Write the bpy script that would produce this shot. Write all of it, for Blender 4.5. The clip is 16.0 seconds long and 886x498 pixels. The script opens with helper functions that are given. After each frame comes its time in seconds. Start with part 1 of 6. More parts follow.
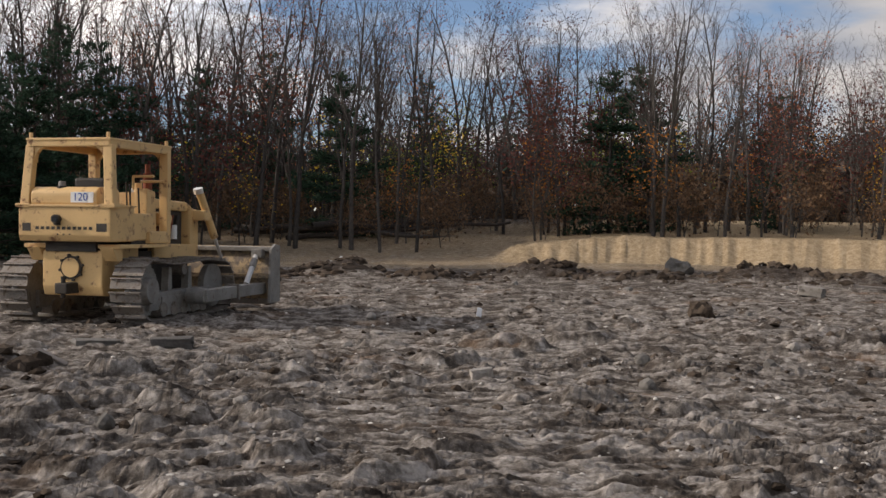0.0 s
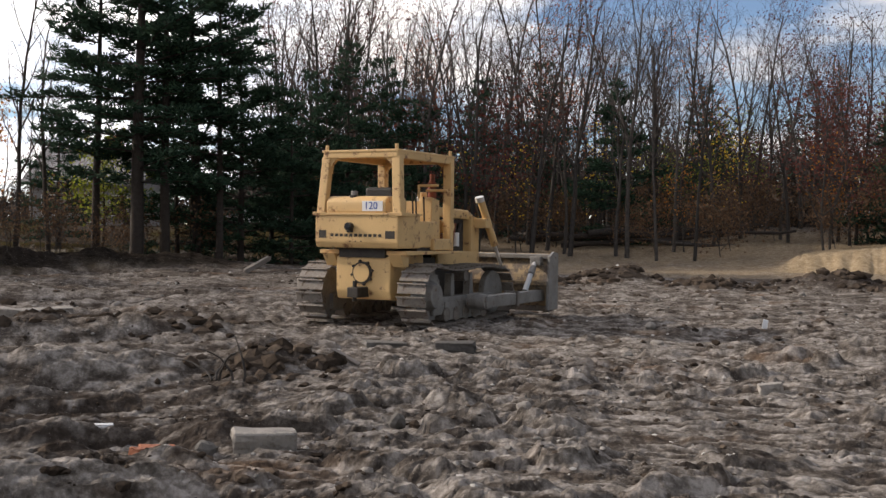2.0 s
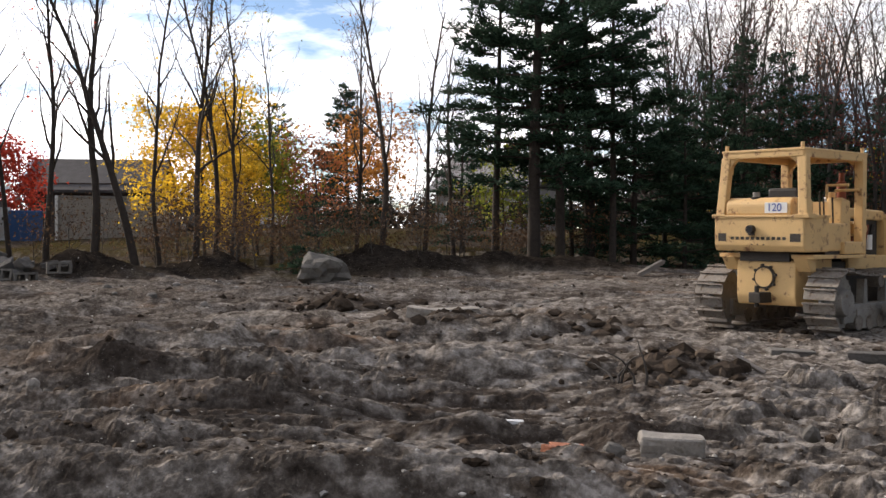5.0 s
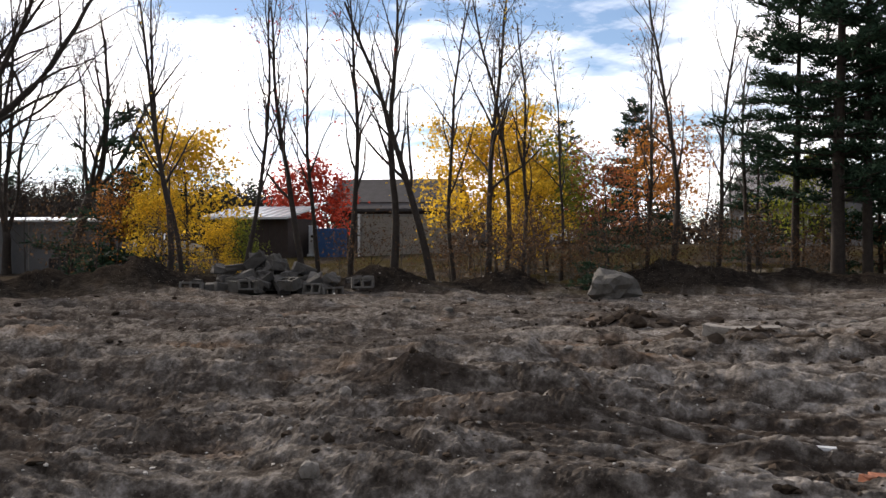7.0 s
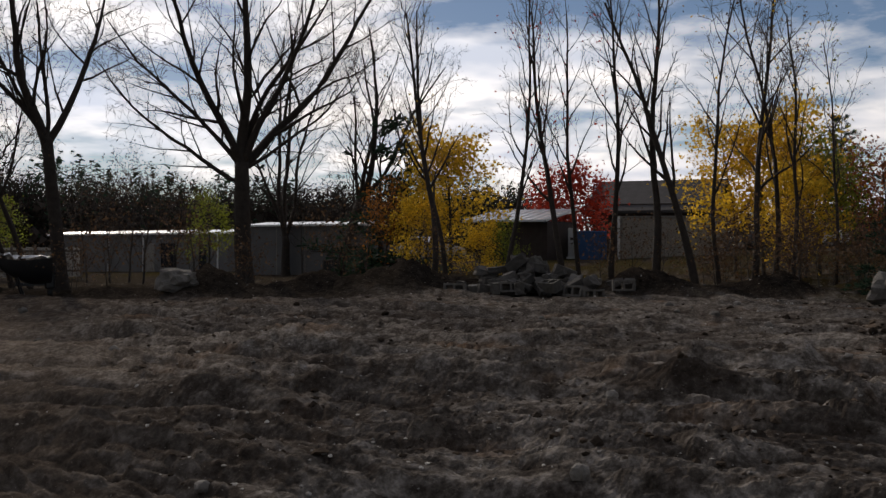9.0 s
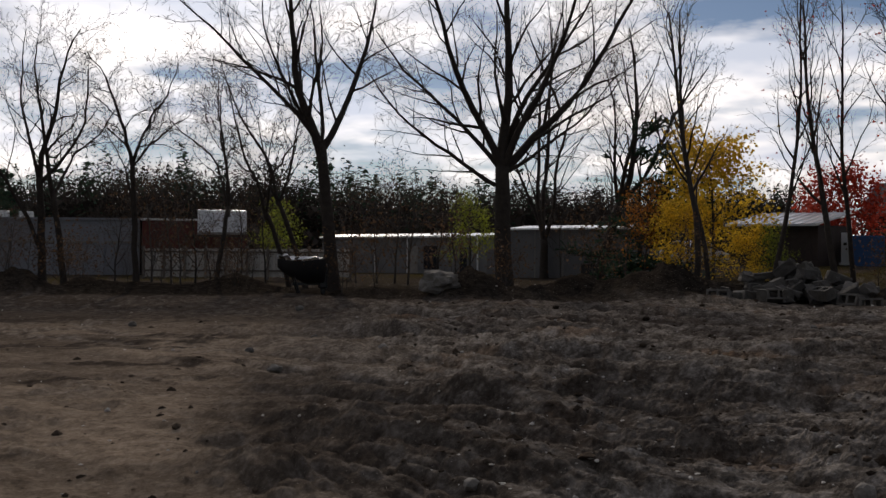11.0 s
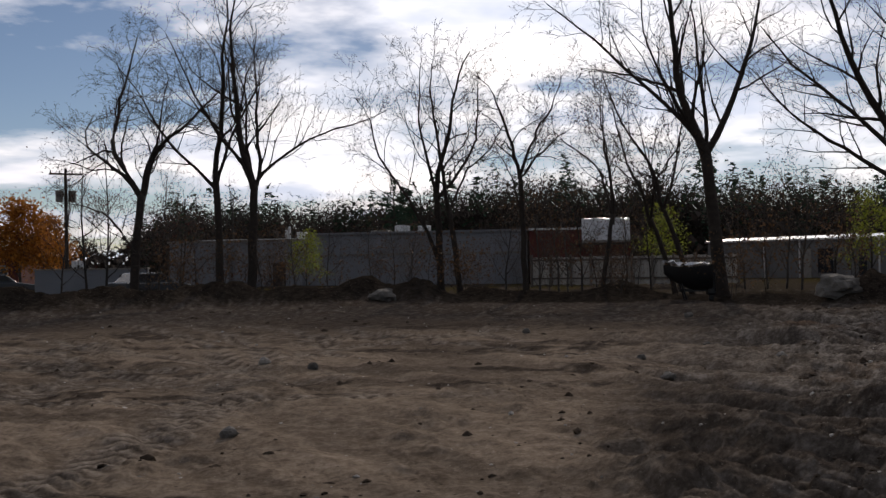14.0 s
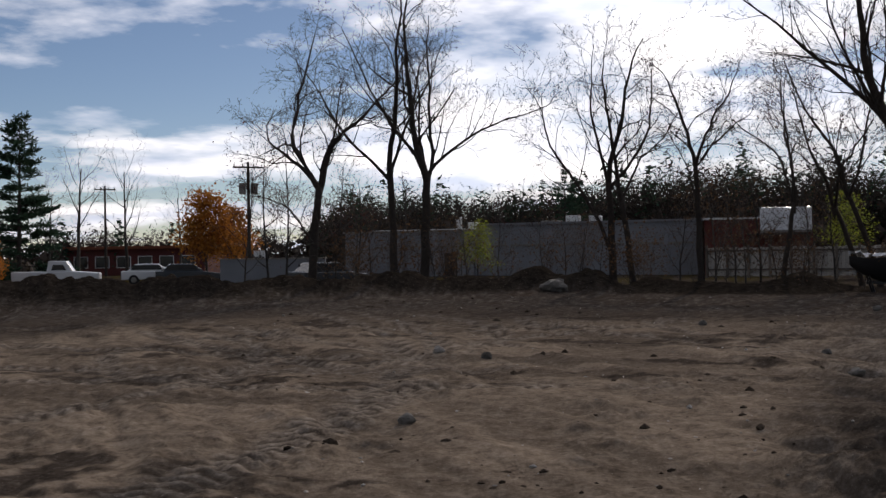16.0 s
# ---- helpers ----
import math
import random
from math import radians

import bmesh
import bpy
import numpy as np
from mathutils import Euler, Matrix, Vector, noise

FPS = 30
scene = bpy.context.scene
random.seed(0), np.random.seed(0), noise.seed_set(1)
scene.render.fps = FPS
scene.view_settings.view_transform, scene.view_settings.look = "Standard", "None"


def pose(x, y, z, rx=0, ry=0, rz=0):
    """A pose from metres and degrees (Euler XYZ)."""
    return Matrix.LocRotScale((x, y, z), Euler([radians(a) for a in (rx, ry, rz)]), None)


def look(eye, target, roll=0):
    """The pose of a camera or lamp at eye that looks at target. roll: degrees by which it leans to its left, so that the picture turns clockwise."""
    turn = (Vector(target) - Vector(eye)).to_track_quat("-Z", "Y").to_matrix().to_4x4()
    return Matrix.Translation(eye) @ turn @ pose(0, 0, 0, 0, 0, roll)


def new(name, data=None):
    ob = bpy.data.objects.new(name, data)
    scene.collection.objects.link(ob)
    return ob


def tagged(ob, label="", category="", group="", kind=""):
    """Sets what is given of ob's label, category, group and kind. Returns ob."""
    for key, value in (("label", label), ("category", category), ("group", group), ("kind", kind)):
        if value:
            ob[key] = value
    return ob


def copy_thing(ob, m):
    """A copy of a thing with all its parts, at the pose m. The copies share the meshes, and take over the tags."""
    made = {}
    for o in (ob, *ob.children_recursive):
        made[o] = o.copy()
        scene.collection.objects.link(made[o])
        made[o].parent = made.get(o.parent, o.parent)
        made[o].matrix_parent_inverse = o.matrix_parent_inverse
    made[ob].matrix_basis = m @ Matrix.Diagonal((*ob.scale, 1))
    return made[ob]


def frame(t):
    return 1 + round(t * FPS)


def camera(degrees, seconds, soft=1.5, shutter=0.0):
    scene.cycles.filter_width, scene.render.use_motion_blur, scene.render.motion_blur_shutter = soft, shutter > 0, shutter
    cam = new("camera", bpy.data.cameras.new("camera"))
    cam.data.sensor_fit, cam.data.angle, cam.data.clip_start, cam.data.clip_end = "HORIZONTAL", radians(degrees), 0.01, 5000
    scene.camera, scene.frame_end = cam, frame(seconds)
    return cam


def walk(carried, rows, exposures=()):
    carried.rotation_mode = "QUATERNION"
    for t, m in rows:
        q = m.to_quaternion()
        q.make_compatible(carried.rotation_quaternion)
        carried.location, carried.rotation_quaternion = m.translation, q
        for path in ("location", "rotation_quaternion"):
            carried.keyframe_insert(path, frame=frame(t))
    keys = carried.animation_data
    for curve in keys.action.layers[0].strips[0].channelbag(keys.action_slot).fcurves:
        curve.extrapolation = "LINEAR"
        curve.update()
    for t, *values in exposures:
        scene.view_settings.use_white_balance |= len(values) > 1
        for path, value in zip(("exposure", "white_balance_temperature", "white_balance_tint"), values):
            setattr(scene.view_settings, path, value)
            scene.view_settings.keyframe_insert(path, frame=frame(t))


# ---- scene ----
cam = camera(44.8, 16.0, soft=1.5)
EYE, ARM = 1.6, 0.33  # eye height and the reach of the arms round which the camera swings
ROWS = [  # seconds, yaw, pitch, roll
    (0.0, 0.12, -1.37, -0.65),
    (0.5, 3.89, -0.88, -1.08),
    (1.0, 7.04, -0.97, -1.15),
    (1.5, 10.6, -1.25, -1.12),
    (2.0, 14.63, -1.13, -0.75),
    (2.5, 18.23, -1.03, -0.6),
    (3.0, 21.88, -1.22, -0.58),
    (3.5, 25.02, -1.46, -0.58),
    (4.0, 28.16, -1.48, -0.6),
    (6.5, 46.58, -0.39, 0.04),
    (7.0, 50.42, -0.32, -0.06),
    (7.5, 54.44, -0.24, 0.12),
    (8.0, 57.55, -0.01, 0.11),
    (8.5, 60.71, -0.39, 0.17),
    (9.0, 64.11, -0.19, 0.07),
    (9.5, 67.63, -0.17, -0.08),
    (12.0, 84.65, 0.68, -0.21),
    (12.5, 88.19, 1.06, 0.06),
    (13.0, 91.38, 0.78, 0.69),
    (13.5, 95.11, 0.76, 0.93),
    (14.0, 97.89, 0.46, 1.0),
    (14.5, 100.05, 0.13, 1.15),
    (15.0, 102.28, -0.1, 1.13),
    (15.5, 104.4, 0.17, 0.94),
    (16.0, 106.93, 0.09, 0.93),
]


def eye_pose(yaw, pitch, roll):
    a = radians(yaw)
    return pose(-ARM * math.sin(a), ARM * math.cos(a), EYE, 90 + pitch, roll, yaw)


EXPOSURES = [(0.0, 0.12, 7000, 15), (4.0, 0.45, 7000, 15), (7.0, 0.2, 7000, 15), (8.2, -0.5, 7000, 15), (9.0, -1.05, 7000, 15), (9.6, -1.15, 7000, 15), (12.5, -1.05, 6900, 16), (14.5, -0.95, 6800, 16), (16.0, -0.85, 6700, 16)]  # seconds, stops, kelvin, tint
walk(cam, [(t, eye_pose(yaw, pitch, roll)) for t, yaw, pitch, roll in ROWS], EXPOSURES)

# ---- world and sun ----
SUN_AZ, SUN_EL = 88.0, 27.0  # degrees to the left of straight ahead, degrees above the horizon


def polar(az, d, z=0.0):
    """The place d metres off, az degrees to the left of straight ahead."""
    a = radians(az)
    return Vector((-d * math.sin(a), d * math.cos(a), z))


def make_world():
    w = bpy.data.worlds.new("world")
    scene.world = w
    w.use_nodes = True
    nt = w.node_tree
    nt.nodes.clear()
    n, l = nt.nodes.new, nt.links.new
    sky = n("ShaderNodeTexSky")
    sky.sky_type, sky.sun_disc = "NISHITA", False
    sky.sun_elevation, sky.sun_rotation = radians(SUN_EL), radians(-SUN_AZ)
    sky.dust_density, sky.ozone_density, sky.air_density = 0.15, 3.0, 0.8
    co = n("ShaderNodeTexCoord")
    sep = n("ShaderNodeSeparateXYZ")
    l(co.outputs["Generated"], sep.inputs[0])
    # clouds lie on a flat layer: divide the direction by its height
    add = n("ShaderNodeMath")
    add.operation, add.inputs[1].default_value = "ADD", 0.10
    l(sep.outputs["Z"], add.inputs[0])
    div = n("ShaderNodeVectorMath")
    div.operation = "DIVIDE"
    comb = n("ShaderNodeCombineXYZ")
    for i in range(3):
        l(add.outputs[0], comb.inputs[i])
    l(co.outputs["Generated"], div.inputs[0])
    l(comb.outputs[0], div.inputs[1])
    no = n("ShaderNodeTexNoise")
    no.inputs["Scale"].default_value, no.inputs["Detail"].default_value = 0.85, 9.0
    no.inputs["Roughness"].default_value = 0.56
    l(div.outputs[0], no.inputs["Vector"])
    ramp = n("ShaderNodeValToRGB")
    ramp.color_ramp.elements[0].position, ramp.color_ramp.elements[1].position = 0.42, 0.55
    l(no.outputs["Fac"], ramp.inputs["Fac"])
    no2 = n("ShaderNodeTexNoise")
    no2.inputs["Scale"].default_value, no2.inputs["Detail"].default_value = 1.5, 6.0
    l(div.outputs[0], no2.inputs["Vector"])
    # the clouds' own grey and white
    shade = n("ShaderNodeValToRGB")
    e = shade.color_ramp.elements
    e[0].position, e[0].color = 0.35, (0.50, 0.57, 0.68, 1)
    e[1].position, e[1].color = 0.62, (1.0, 1.0, 1.0, 1)
    l(no2.outputs["Fac"], shade.inputs["Fac"])
    # clouds glow more towards the sun
    sun_dir = polar(SUN_AZ, math.cos(radians(SUN_EL)), math.sin(radians(SUN_EL)))
    dot = n("ShaderNodeVectorMath")
    dot.operation = "DOT_PRODUCT"
    dot.inputs[1].default_value = sun_dir
    l(co.outputs["Generated"], dot.inputs[0])
    glow = n("ShaderNodeMapRange")
    glow.inputs["From Min"].default_value, glow.inputs["From Max"].default_value = -0.7, 1.0
    glow.inputs["To Min"].default_value, glow.inputs["To Max"].default_value = 0.0, 1.0
    l(dot.outputs["Value"], glow.inputs["Value"])
    sq, lit = n("ShaderNodeMath"), n("ShaderNodeMath")
    sq.operation, sq.inputs[1].default_value = "POWER", 2.2
    lit.operation, lit.inputs[1].default_value, lit.inputs[2].default_value = "MULTIPLY_ADD", 3.5, 0.58
    l(glow.outputs[0], sq.inputs[0])
    l(sq.outputs[0], lit.inputs[0])
    cloud = n("ShaderNodeVectorMath")
    cloud.operation = "SCALE"
    l(shade.outputs["Color"], cloud.inputs[0])
    l(lit.outputs[0], cloud.inputs["Scale"])
    b1, b2, mix, out = n("ShaderNodeBackground"), n("ShaderNodeBackground"), n("ShaderNodeMixShader"), n("ShaderNodeOutputWorld")
    b1.inputs["Strength"].default_value = 0.11
    b2.inputs["Strength"].default_value = 0.75
    l(sky.outputs["Color"], b1.inputs["Color"])
    l(cloud.outputs[0], b2.inputs["Color"])
    l(ramp.outputs["Color"], mix.inputs["Fac"])
    l(b1.outputs[0], mix.inputs[1])
    l(b2.outputs[0], mix.inputs[2])
    l(mix.outputs[0], out.inputs["Surface"])


make_world()
sun = new("sun", bpy.data.lights.new("sun", "SUN"))
sun.data.energy, sun.data.angle, sun.data.color = 3.4, radians(1.5), (1.0, 0.93, 0.82)
sun.matrix_world = look(polar(SUN_AZ, 50 * math.cos(radians(SUN_EL)), 50 * math.sin(radians(SUN_EL))), (0, 0, 0))

# ---- materials ----
def mat(name, base, other=None, scale=3.0, rough=0.85, metal=0.0, bump=0.3, fine=40.0, spot=None, spot_at=0.62, rand=0.0, island=0.0, trans=0.0, coords="Object", dist=0.02, spec=0.3):
    """A surface whose colour drifts between base and other, with stains of the colour spot and fine relief."""
    m = bpy.data.materials.new(name)
    m.use_nodes = True
    nt = m.node_tree
    n, l = nt.nodes.new, nt.links.new
    b = nt.nodes["Principled BSDF"]
    b.inputs["Roughness"].default_value, b.inputs["Metallic"].default_value = rough, metal
    b.inputs["Specular IOR Level"].default_value = spec
    co = n("ShaderNodeTexCoord")
    n1, n2 = n("ShaderNodeTexNoise"), n("ShaderNodeTexNoise")
    n1.inputs["Scale"].default_value, n1.inputs["Detail"].default_value = scale, 6
    n2.inputs["Scale"].default_value, n2.inputs["Detail"].default_value = fine, 5
    for q in (n1, n2):
        l(co.outputs[coords], q.inputs["Vector"])
    other = other or tuple(c * 0.6 for c in base)
    mix = n("ShaderNodeMix")
    mix.data_type = "RGBA"
    mix.inputs[6].default_value, mix.inputs[7].default_value = (*base, 1), (*other, 1)
    mp = n("ShaderNodeMapRange")
    mp.inputs["From Min"].default_value, mp.inputs["From Max"].default_value = 0.32, 0.68
    av = n("ShaderNodeMath")
    av.operation, av.inputs[2].default_value = "MULTIPLY_ADD", 0.0
    av.inputs[1].default_value = 0.35
    l(n2.outputs["Fac"], av.inputs[0])
    sc = n("ShaderNodeMath")
    sc.operation, sc.inputs[1].default_value = "MULTIPLY_ADD", 0.65
    l(n1.outputs["Fac"], sc.inputs[0])
    l(av.outputs[0], sc.inputs[2])
    l(sc.outputs[0], mp.inputs["Value"])
    l(mp.outputs[0], mix.inputs[0])
    col = mix.outputs[2]
    if spot:
        n3 = n("ShaderNodeTexNoise")
        n3.inputs["Scale"].default_value, n3.inputs["Detail"].default_value, n3.inputs["Roughness"].default_value = scale * 2.3, 8, 0.7
        l(co.outputs[coords], n3.inputs["Vector"])
        mp3 = n("ShaderNodeMapRange")
        mp3.inputs["From Min"].default_value, mp3.inputs["From Max"].default_value = spot_at - 0.04, spot_at + 0.05
        l(n3.outputs["Fac"], mp3.inputs["Value"])
        mx = n("ShaderNodeMix")
        mx.data_type = "RGBA"
        mx.inputs[7].default_value = (*spot, 1)
        l(mp3.outputs[0], mx.inputs[0])
        l(col, mx.inputs[6])
        col = mx.outputs[2]
    if rand or island:
        hs = n("ShaderNodeHueSaturation")
        src = n("ShaderNodeObjectInfo").outputs["Random"] if rand else n("ShaderNodeNewGeometry").outputs["Random Per Island"]
        amt = rand or island
        r = n("ShaderNodeMapRange")
        r.inputs["To Min"].default_value, r.inputs["To Max"].default_value = 1 - amt, 1 + amt
        l(src, r.inputs["Value"])
        l(r.outputs[0], hs.inputs["Value"])
        l(col, hs.inputs["Color"])
        col = hs.outputs[0]
    l(col, b.inputs["Base Color"])
    if bump:
        bp = n("ShaderNodeBump")
        bp.inputs["Strength"].default_value, bp.inputs["Distance"].default_value = bump, dist
        l(n2.outputs["Fac"], bp.inputs["Height"])
        l(bp.outputs[0], b.inputs["Normal"])
    if trans:
        tr = n("ShaderNodeBsdfTranslucent")
        l(col, tr.inputs["Color"])
        ms = n("ShaderNodeMixShader")
        ms.inputs[0].default_value = trans
        l(b.outputs[0], ms.inputs[1])
        l(tr.outputs[0], ms.inputs[2])
        l(ms.outputs[0], nt.nodes["Material Output"].inputs["Surface"])
    return m


def soil_material():
    """Churned dark soil; the attribute soil names sand (red), leaf litter and grass (green), packed tan dirt (blue)."""
    m = bpy.data.materials.new("soil")
    m.use_nodes = True
    nt = m.node_tree
    n, l = nt.nodes.new, nt.links.new
    b = nt.nodes["Principled BSDF"]
    b.inputs["Roughness"].default_value = 0.9
    b.inputs["Specular IOR Level"].default_value = 0.0
    co = n("ShaderNodeTexCoord")

    def noise_of(scale, detail=6, rough=0.6):
        q = n("ShaderNodeTexNoise")
        q.inputs["Scale"].default_value, q.inputs["Detail"].default_value, q.inputs["Roughness"].default_value = scale, detail, rough
        l(co.outputs["Object"], q.inputs["Vector"])
        return q.outputs["Fac"]

    def ramp_of(fac, *stops):
        r = n("ShaderNodeValToRGB")
        e = r.color_ramp.elements
        while len(e) < len(stops):
            e.new(0.5)
        for k, (p, c) in zip(e, stops):
            k.position, k.color = p, (*c, 1)
        l(fac, r.inputs["Fac"])
        return r.outputs["Color"]

    def mixed(fac, a, c):
        q = n("ShaderNodeMix")
        q.data_type = "RGBA"
        l(fac, q.inputs[0])
        l(a, q.inputs[6])
        l(c, q.inputs[7])
        return q.outputs[2]

    at = n("ShaderNodeAttribute")
    at.attribute_name = "soil"
    sep = n("ShaderNodeSeparateColor")
    l(at.outputs["Color"], sep.inputs[0])
    big, broad, grain = noise_of(0.55, 5), noise_of(4.5, 8, 0.68), noise_of(30.0, 6, 0.7)
    half, both = n("ShaderNodeMath"), n("ShaderNodeMath")
    half.operation, half.inputs[1].default_value = "MULTIPLY", 0.5
    both.operation, both.inputs[1].default_value = "MULTIPLY_ADD", 0.5
    l(noise_of(17.0, 7, 0.72), half.inputs[0])
    l(broad, both.inputs[0])
    l(half.outputs[0], both.inputs[2])
    mid = both.outputs[0]
    dark = ramp_of(mid, (0.38, (0.032, 0.026, 0.022)), (0.49, (0.100, 0.086, 0.073)), (0.60, (0.25, 0.222, 0.197)))
    rusty = ramp_of(mid, (0.34, (0.06, 0.038, 0.026)), (0.62, (0.24, 0.15, 0.09)))
    patch = ramp_of(big, (0.56, (0, 0, 0)), (0.68, (0.75, 0.75, 0.75)))
    dark = mixed(patch, dark, rusty)
    tan = ramp_of(mid, (0.36, (0.100, 0.077, 0.058)), (0.49, (0.200, 0.156, 0.118)), (0.62, (0.30, 0.243, 0.19)))
    sand = ramp_of(mid, (0.34, (0.15, 0.105, 0.06)), (0.5, (0.30, 0.225, 0.14)), (0.64, (0.42, 0.335, 0.23)))
    litter = ramp_of(grain, (0.34, (0.018, 0.014, 0.009)), (0.5, (0.042, 0.032, 0.015)), (0.6, (0.07, 0.06, 0.02)), (0.70, (0.15, 0.095, 0.03)))
    c = mixed(sep.outputs["Blue"], dark, tan)
    c = mixed(sep.outputs["Red"], c, sand)
    c = mixed(sep.outputs["Green"], c, litter)
    am = n("ShaderNodeAttribute")
    am.attribute_name = "moist_shade"
    # the dark and pale tones also carry the relief's shade and light as colour
    wet_shade = ramp_of(mid, (0.36, (0.020, 0.016, 0.013)), (0.52, (0.050, 0.040, 0.033)), (0.66, (0.115, 0.097, 0.083)))
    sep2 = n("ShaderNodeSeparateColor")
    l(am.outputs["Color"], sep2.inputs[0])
    c = mixed(sep2.outputs["Red"], c, wet_shade)
    dry_lit = ramp_of(mid, (0.39, (0.13, 0.113, 0.098)), (0.50, (0.26, 0.234, 0.208)), (0.61, (0.46, 0.425, 0.39)))
    c = mixed(sep2.outputs["Green"], c, dry_lit)
    dark_earth = ramp_of(mid, (0.42, (0.007, 0.006, 0.005)), (0.58, (0.032, 0.026, 0.021)))
    c = mixed(sep2.outputs["Blue"], c, dark_earth)
    # pale grit and crumbs of mortar
    grit = ramp_of(noise_of(55.0, 3, 0.5), (0.69, (0, 0, 0)), (0.74, (0.8, 0.8, 0.8)))
    pale = n("ShaderNodeRGB")
    pale.outputs[0].default_value = (0.34, 0.31, 0.27, 1)
    c = mixed(grit, c, pale.outputs[0])
    l(c, b.inputs["Base Color"])
    bp, bp2 = n("ShaderNodeBump"), n("ShaderNodeBump")
    bp.inputs["Strength"].default_value, bp.inputs["Distance"].default_value = 0.7, 0.03
    bp2.inputs["Strength"].default_value, bp2.inputs["Distance"].default_value = 0.9, 0.014
    l(noise_of(9.0, 8, 0.7), bp.inputs["Height"])
    l(grain, bp2.inputs["Height"])
    l(bp.outputs[0], bp2.inputs["Normal"])
    l(bp2.outputs[0], b.inputs["Normal"])
    return m


M_SOIL = soil_material()
M_YELLOW = mat("worn yellow paint", (0.68, 0.45, 0.20), (0.55, 0.36, 0.165), 2.5, 0.55, 0, 0.12, 60, (0.20, 0.10, 0.05), 0.60, dist=0.004)
M_BLADE = mat("muddy yellow blade steel", (0.40, 0.29, 0.16), (0.24, 0.19, 0.14), 3, 0.7, 0.1, 0.3, 40, (0.15, 0.12, 0.095), 0.52)
M_STEEL = mat("muddy track steel", (0.13, 0.115, 0.10), (0.26, 0.23, 0.20), 5, 0.7, 0.25, 0.5, 30, (0.09, 0.065, 0.045), 0.58)
M_ENGINE = mat("oily dark engine iron", (0.025, 0.022, 0.02), (0.06, 0.05, 0.04), 6, 0.6, 0.2)
M_GREYPAINT = mat("scuffed grey steel", (0.28, 0.27, 0.25), (0.18, 0.165, 0.15), 5, 0.6, 0.3, 0.3, 40, (0.13, 0.09, 0.06), 0.62)
M_RUST = mat("rusty exhaust iron", (0.28, 0.07, 0.035), (0.12, 0.05, 0.03), 9, 0.8)
M_VINYL = mat("black seat vinyl", (0.02, 0.02, 0.022), (0.035, 0.033, 0.03), 8, 0.55)
M_WHITE = mat("white sign paint", (0.78, 0.78, 0.76), (0.68, 0.68, 0.66), 5, 0.5, bump=0.05)
M_BLUE = mat("blue lettering", (0.03, 0.08, 0.33), (0.03, 0.06, 0.25), 5, 0.5, bump=0.0)
M_BLACKPAINT = mat("black lettering", (0.03, 0.025, 0.02), (0.05, 0.04, 0.03), 8, 0.6, bump=0.0)
M_CHROME = mat("bright piston rod", (0.62, 0.60, 0.56), (0.5, 0.48, 0.45), 6, 0.35, 0.6, 0.05)
M_CONCRETE = mat("weathered concrete", (0.30, 0.275, 0.245), (0.17, 0.155, 0.135), 4, 0.9, 0, 0.6, 35, (0.14, 0.12, 0.10), 0.6, rand=0.18)
M_STONE = mat("pale field stone", (0.17, 0.158, 0.143), (0.09, 0.083, 0.073), 5, 0.88, 0, 0.7, 25, (0.10, 0.09, 0.075), 0.58, rand=0.3)
M_CLOD = mat("clods of dark earth", (0.085, 0.066, 0.051), (0.034, 0.026, 0.020), 5, 0.95, 0, 0.9, 30, island=0.55, spec=0.0)
M_GRIT = mat("grey pebbles", (0.40, 0.38, 0.35), (0.20, 0.185, 0.165), 6, 0.9, 0, 0.5, 30, island=0.65)
# concrete again, with the backlit heap's shade put into its colour
M_RUBBLE = mat("shade-dark broken concrete", (0.13, 0.12, 0.11), (0.06, 0.055, 0.05), 4, 0.92, 0, 0.6, 30, rand=0.45)
M_BRICK = mat("broken red brick", (0.34, 0.13, 0.07), (0.25, 0.10, 0.06), 8, 0.9, 0, 0.6, 40, rand=0.2)
M_BARK = mat("grey brown bark", (0.080, 0.070, 0.062), (0.036, 0.032, 0.029), 6, 0.92, 0, 0.8, 22, rand=0.4)
M_BARK_DARK = mat("dark furrowed bark", (0.06, 0.048, 0.04), (0.03, 0.024, 0.02), 6, 0.92, 0, 0.8, 22)
M_TWIG = mat("bare twigs", (0.098, 0.083, 0.074), (0.06, 0.05, 0.045), 5, 0.9, 0, 0, rand=0.3)
M_NEEDLE = mat("pine needles", (0.046, 0.084, 0.050), (0.023, 0.048, 0.033), 2, 0.75, 0, 0, 12, island=0.55, trans=0.25, spec=0.1)
M_YLEAF = mat("yellow autumn leaves", (0.78, 0.52, 0.05), (0.60, 0.38, 0.03), 2, 0.7, 0, 0, 10, island=0.4, trans=0.62)
M_OLEAF = mat("orange autumn leaves", (0.46, 0.19, 0.03), (0.33, 0.13, 0.025), 2, 0.7, 0, 0, 10, island=0.45, trans=0.45)
M_RLEAF = mat("red autumn leaves", (0.50, 0.065, 0.03), (0.36, 0.045, 0.03), 2, 0.7, 0, 0, 10, island=0.4, trans=0.45)
M_RUSTLEAF = mat("rust coloured leaves", (0.42, 0.15, 0.06), (0.30, 0.10, 0.045), 2, 0.7, 0, 0, 10, island=0.45, trans=0.45)
M_MLEAF = mat("dull maroon leaves", (0.15, 0.045, 0.035), (0.09, 0.035, 0.028), 2, 0.8, 0, 0, 10, island=0.5, trans=0.3)
M_GLEAF = mat("yellow green leaves", (0.28, 0.30, 0.04), (0.16, 0.20, 0.03), 2, 0.7, 0, 0, 10, island=0.4, trans=0.45)
M_BLEAF = mat("withered brown leaves", (0.17, 0.10, 0.055), (0.09, 0.055, 0.032), 2, 0.85, 0, 0, 10, island=0.5, trans=0.25)
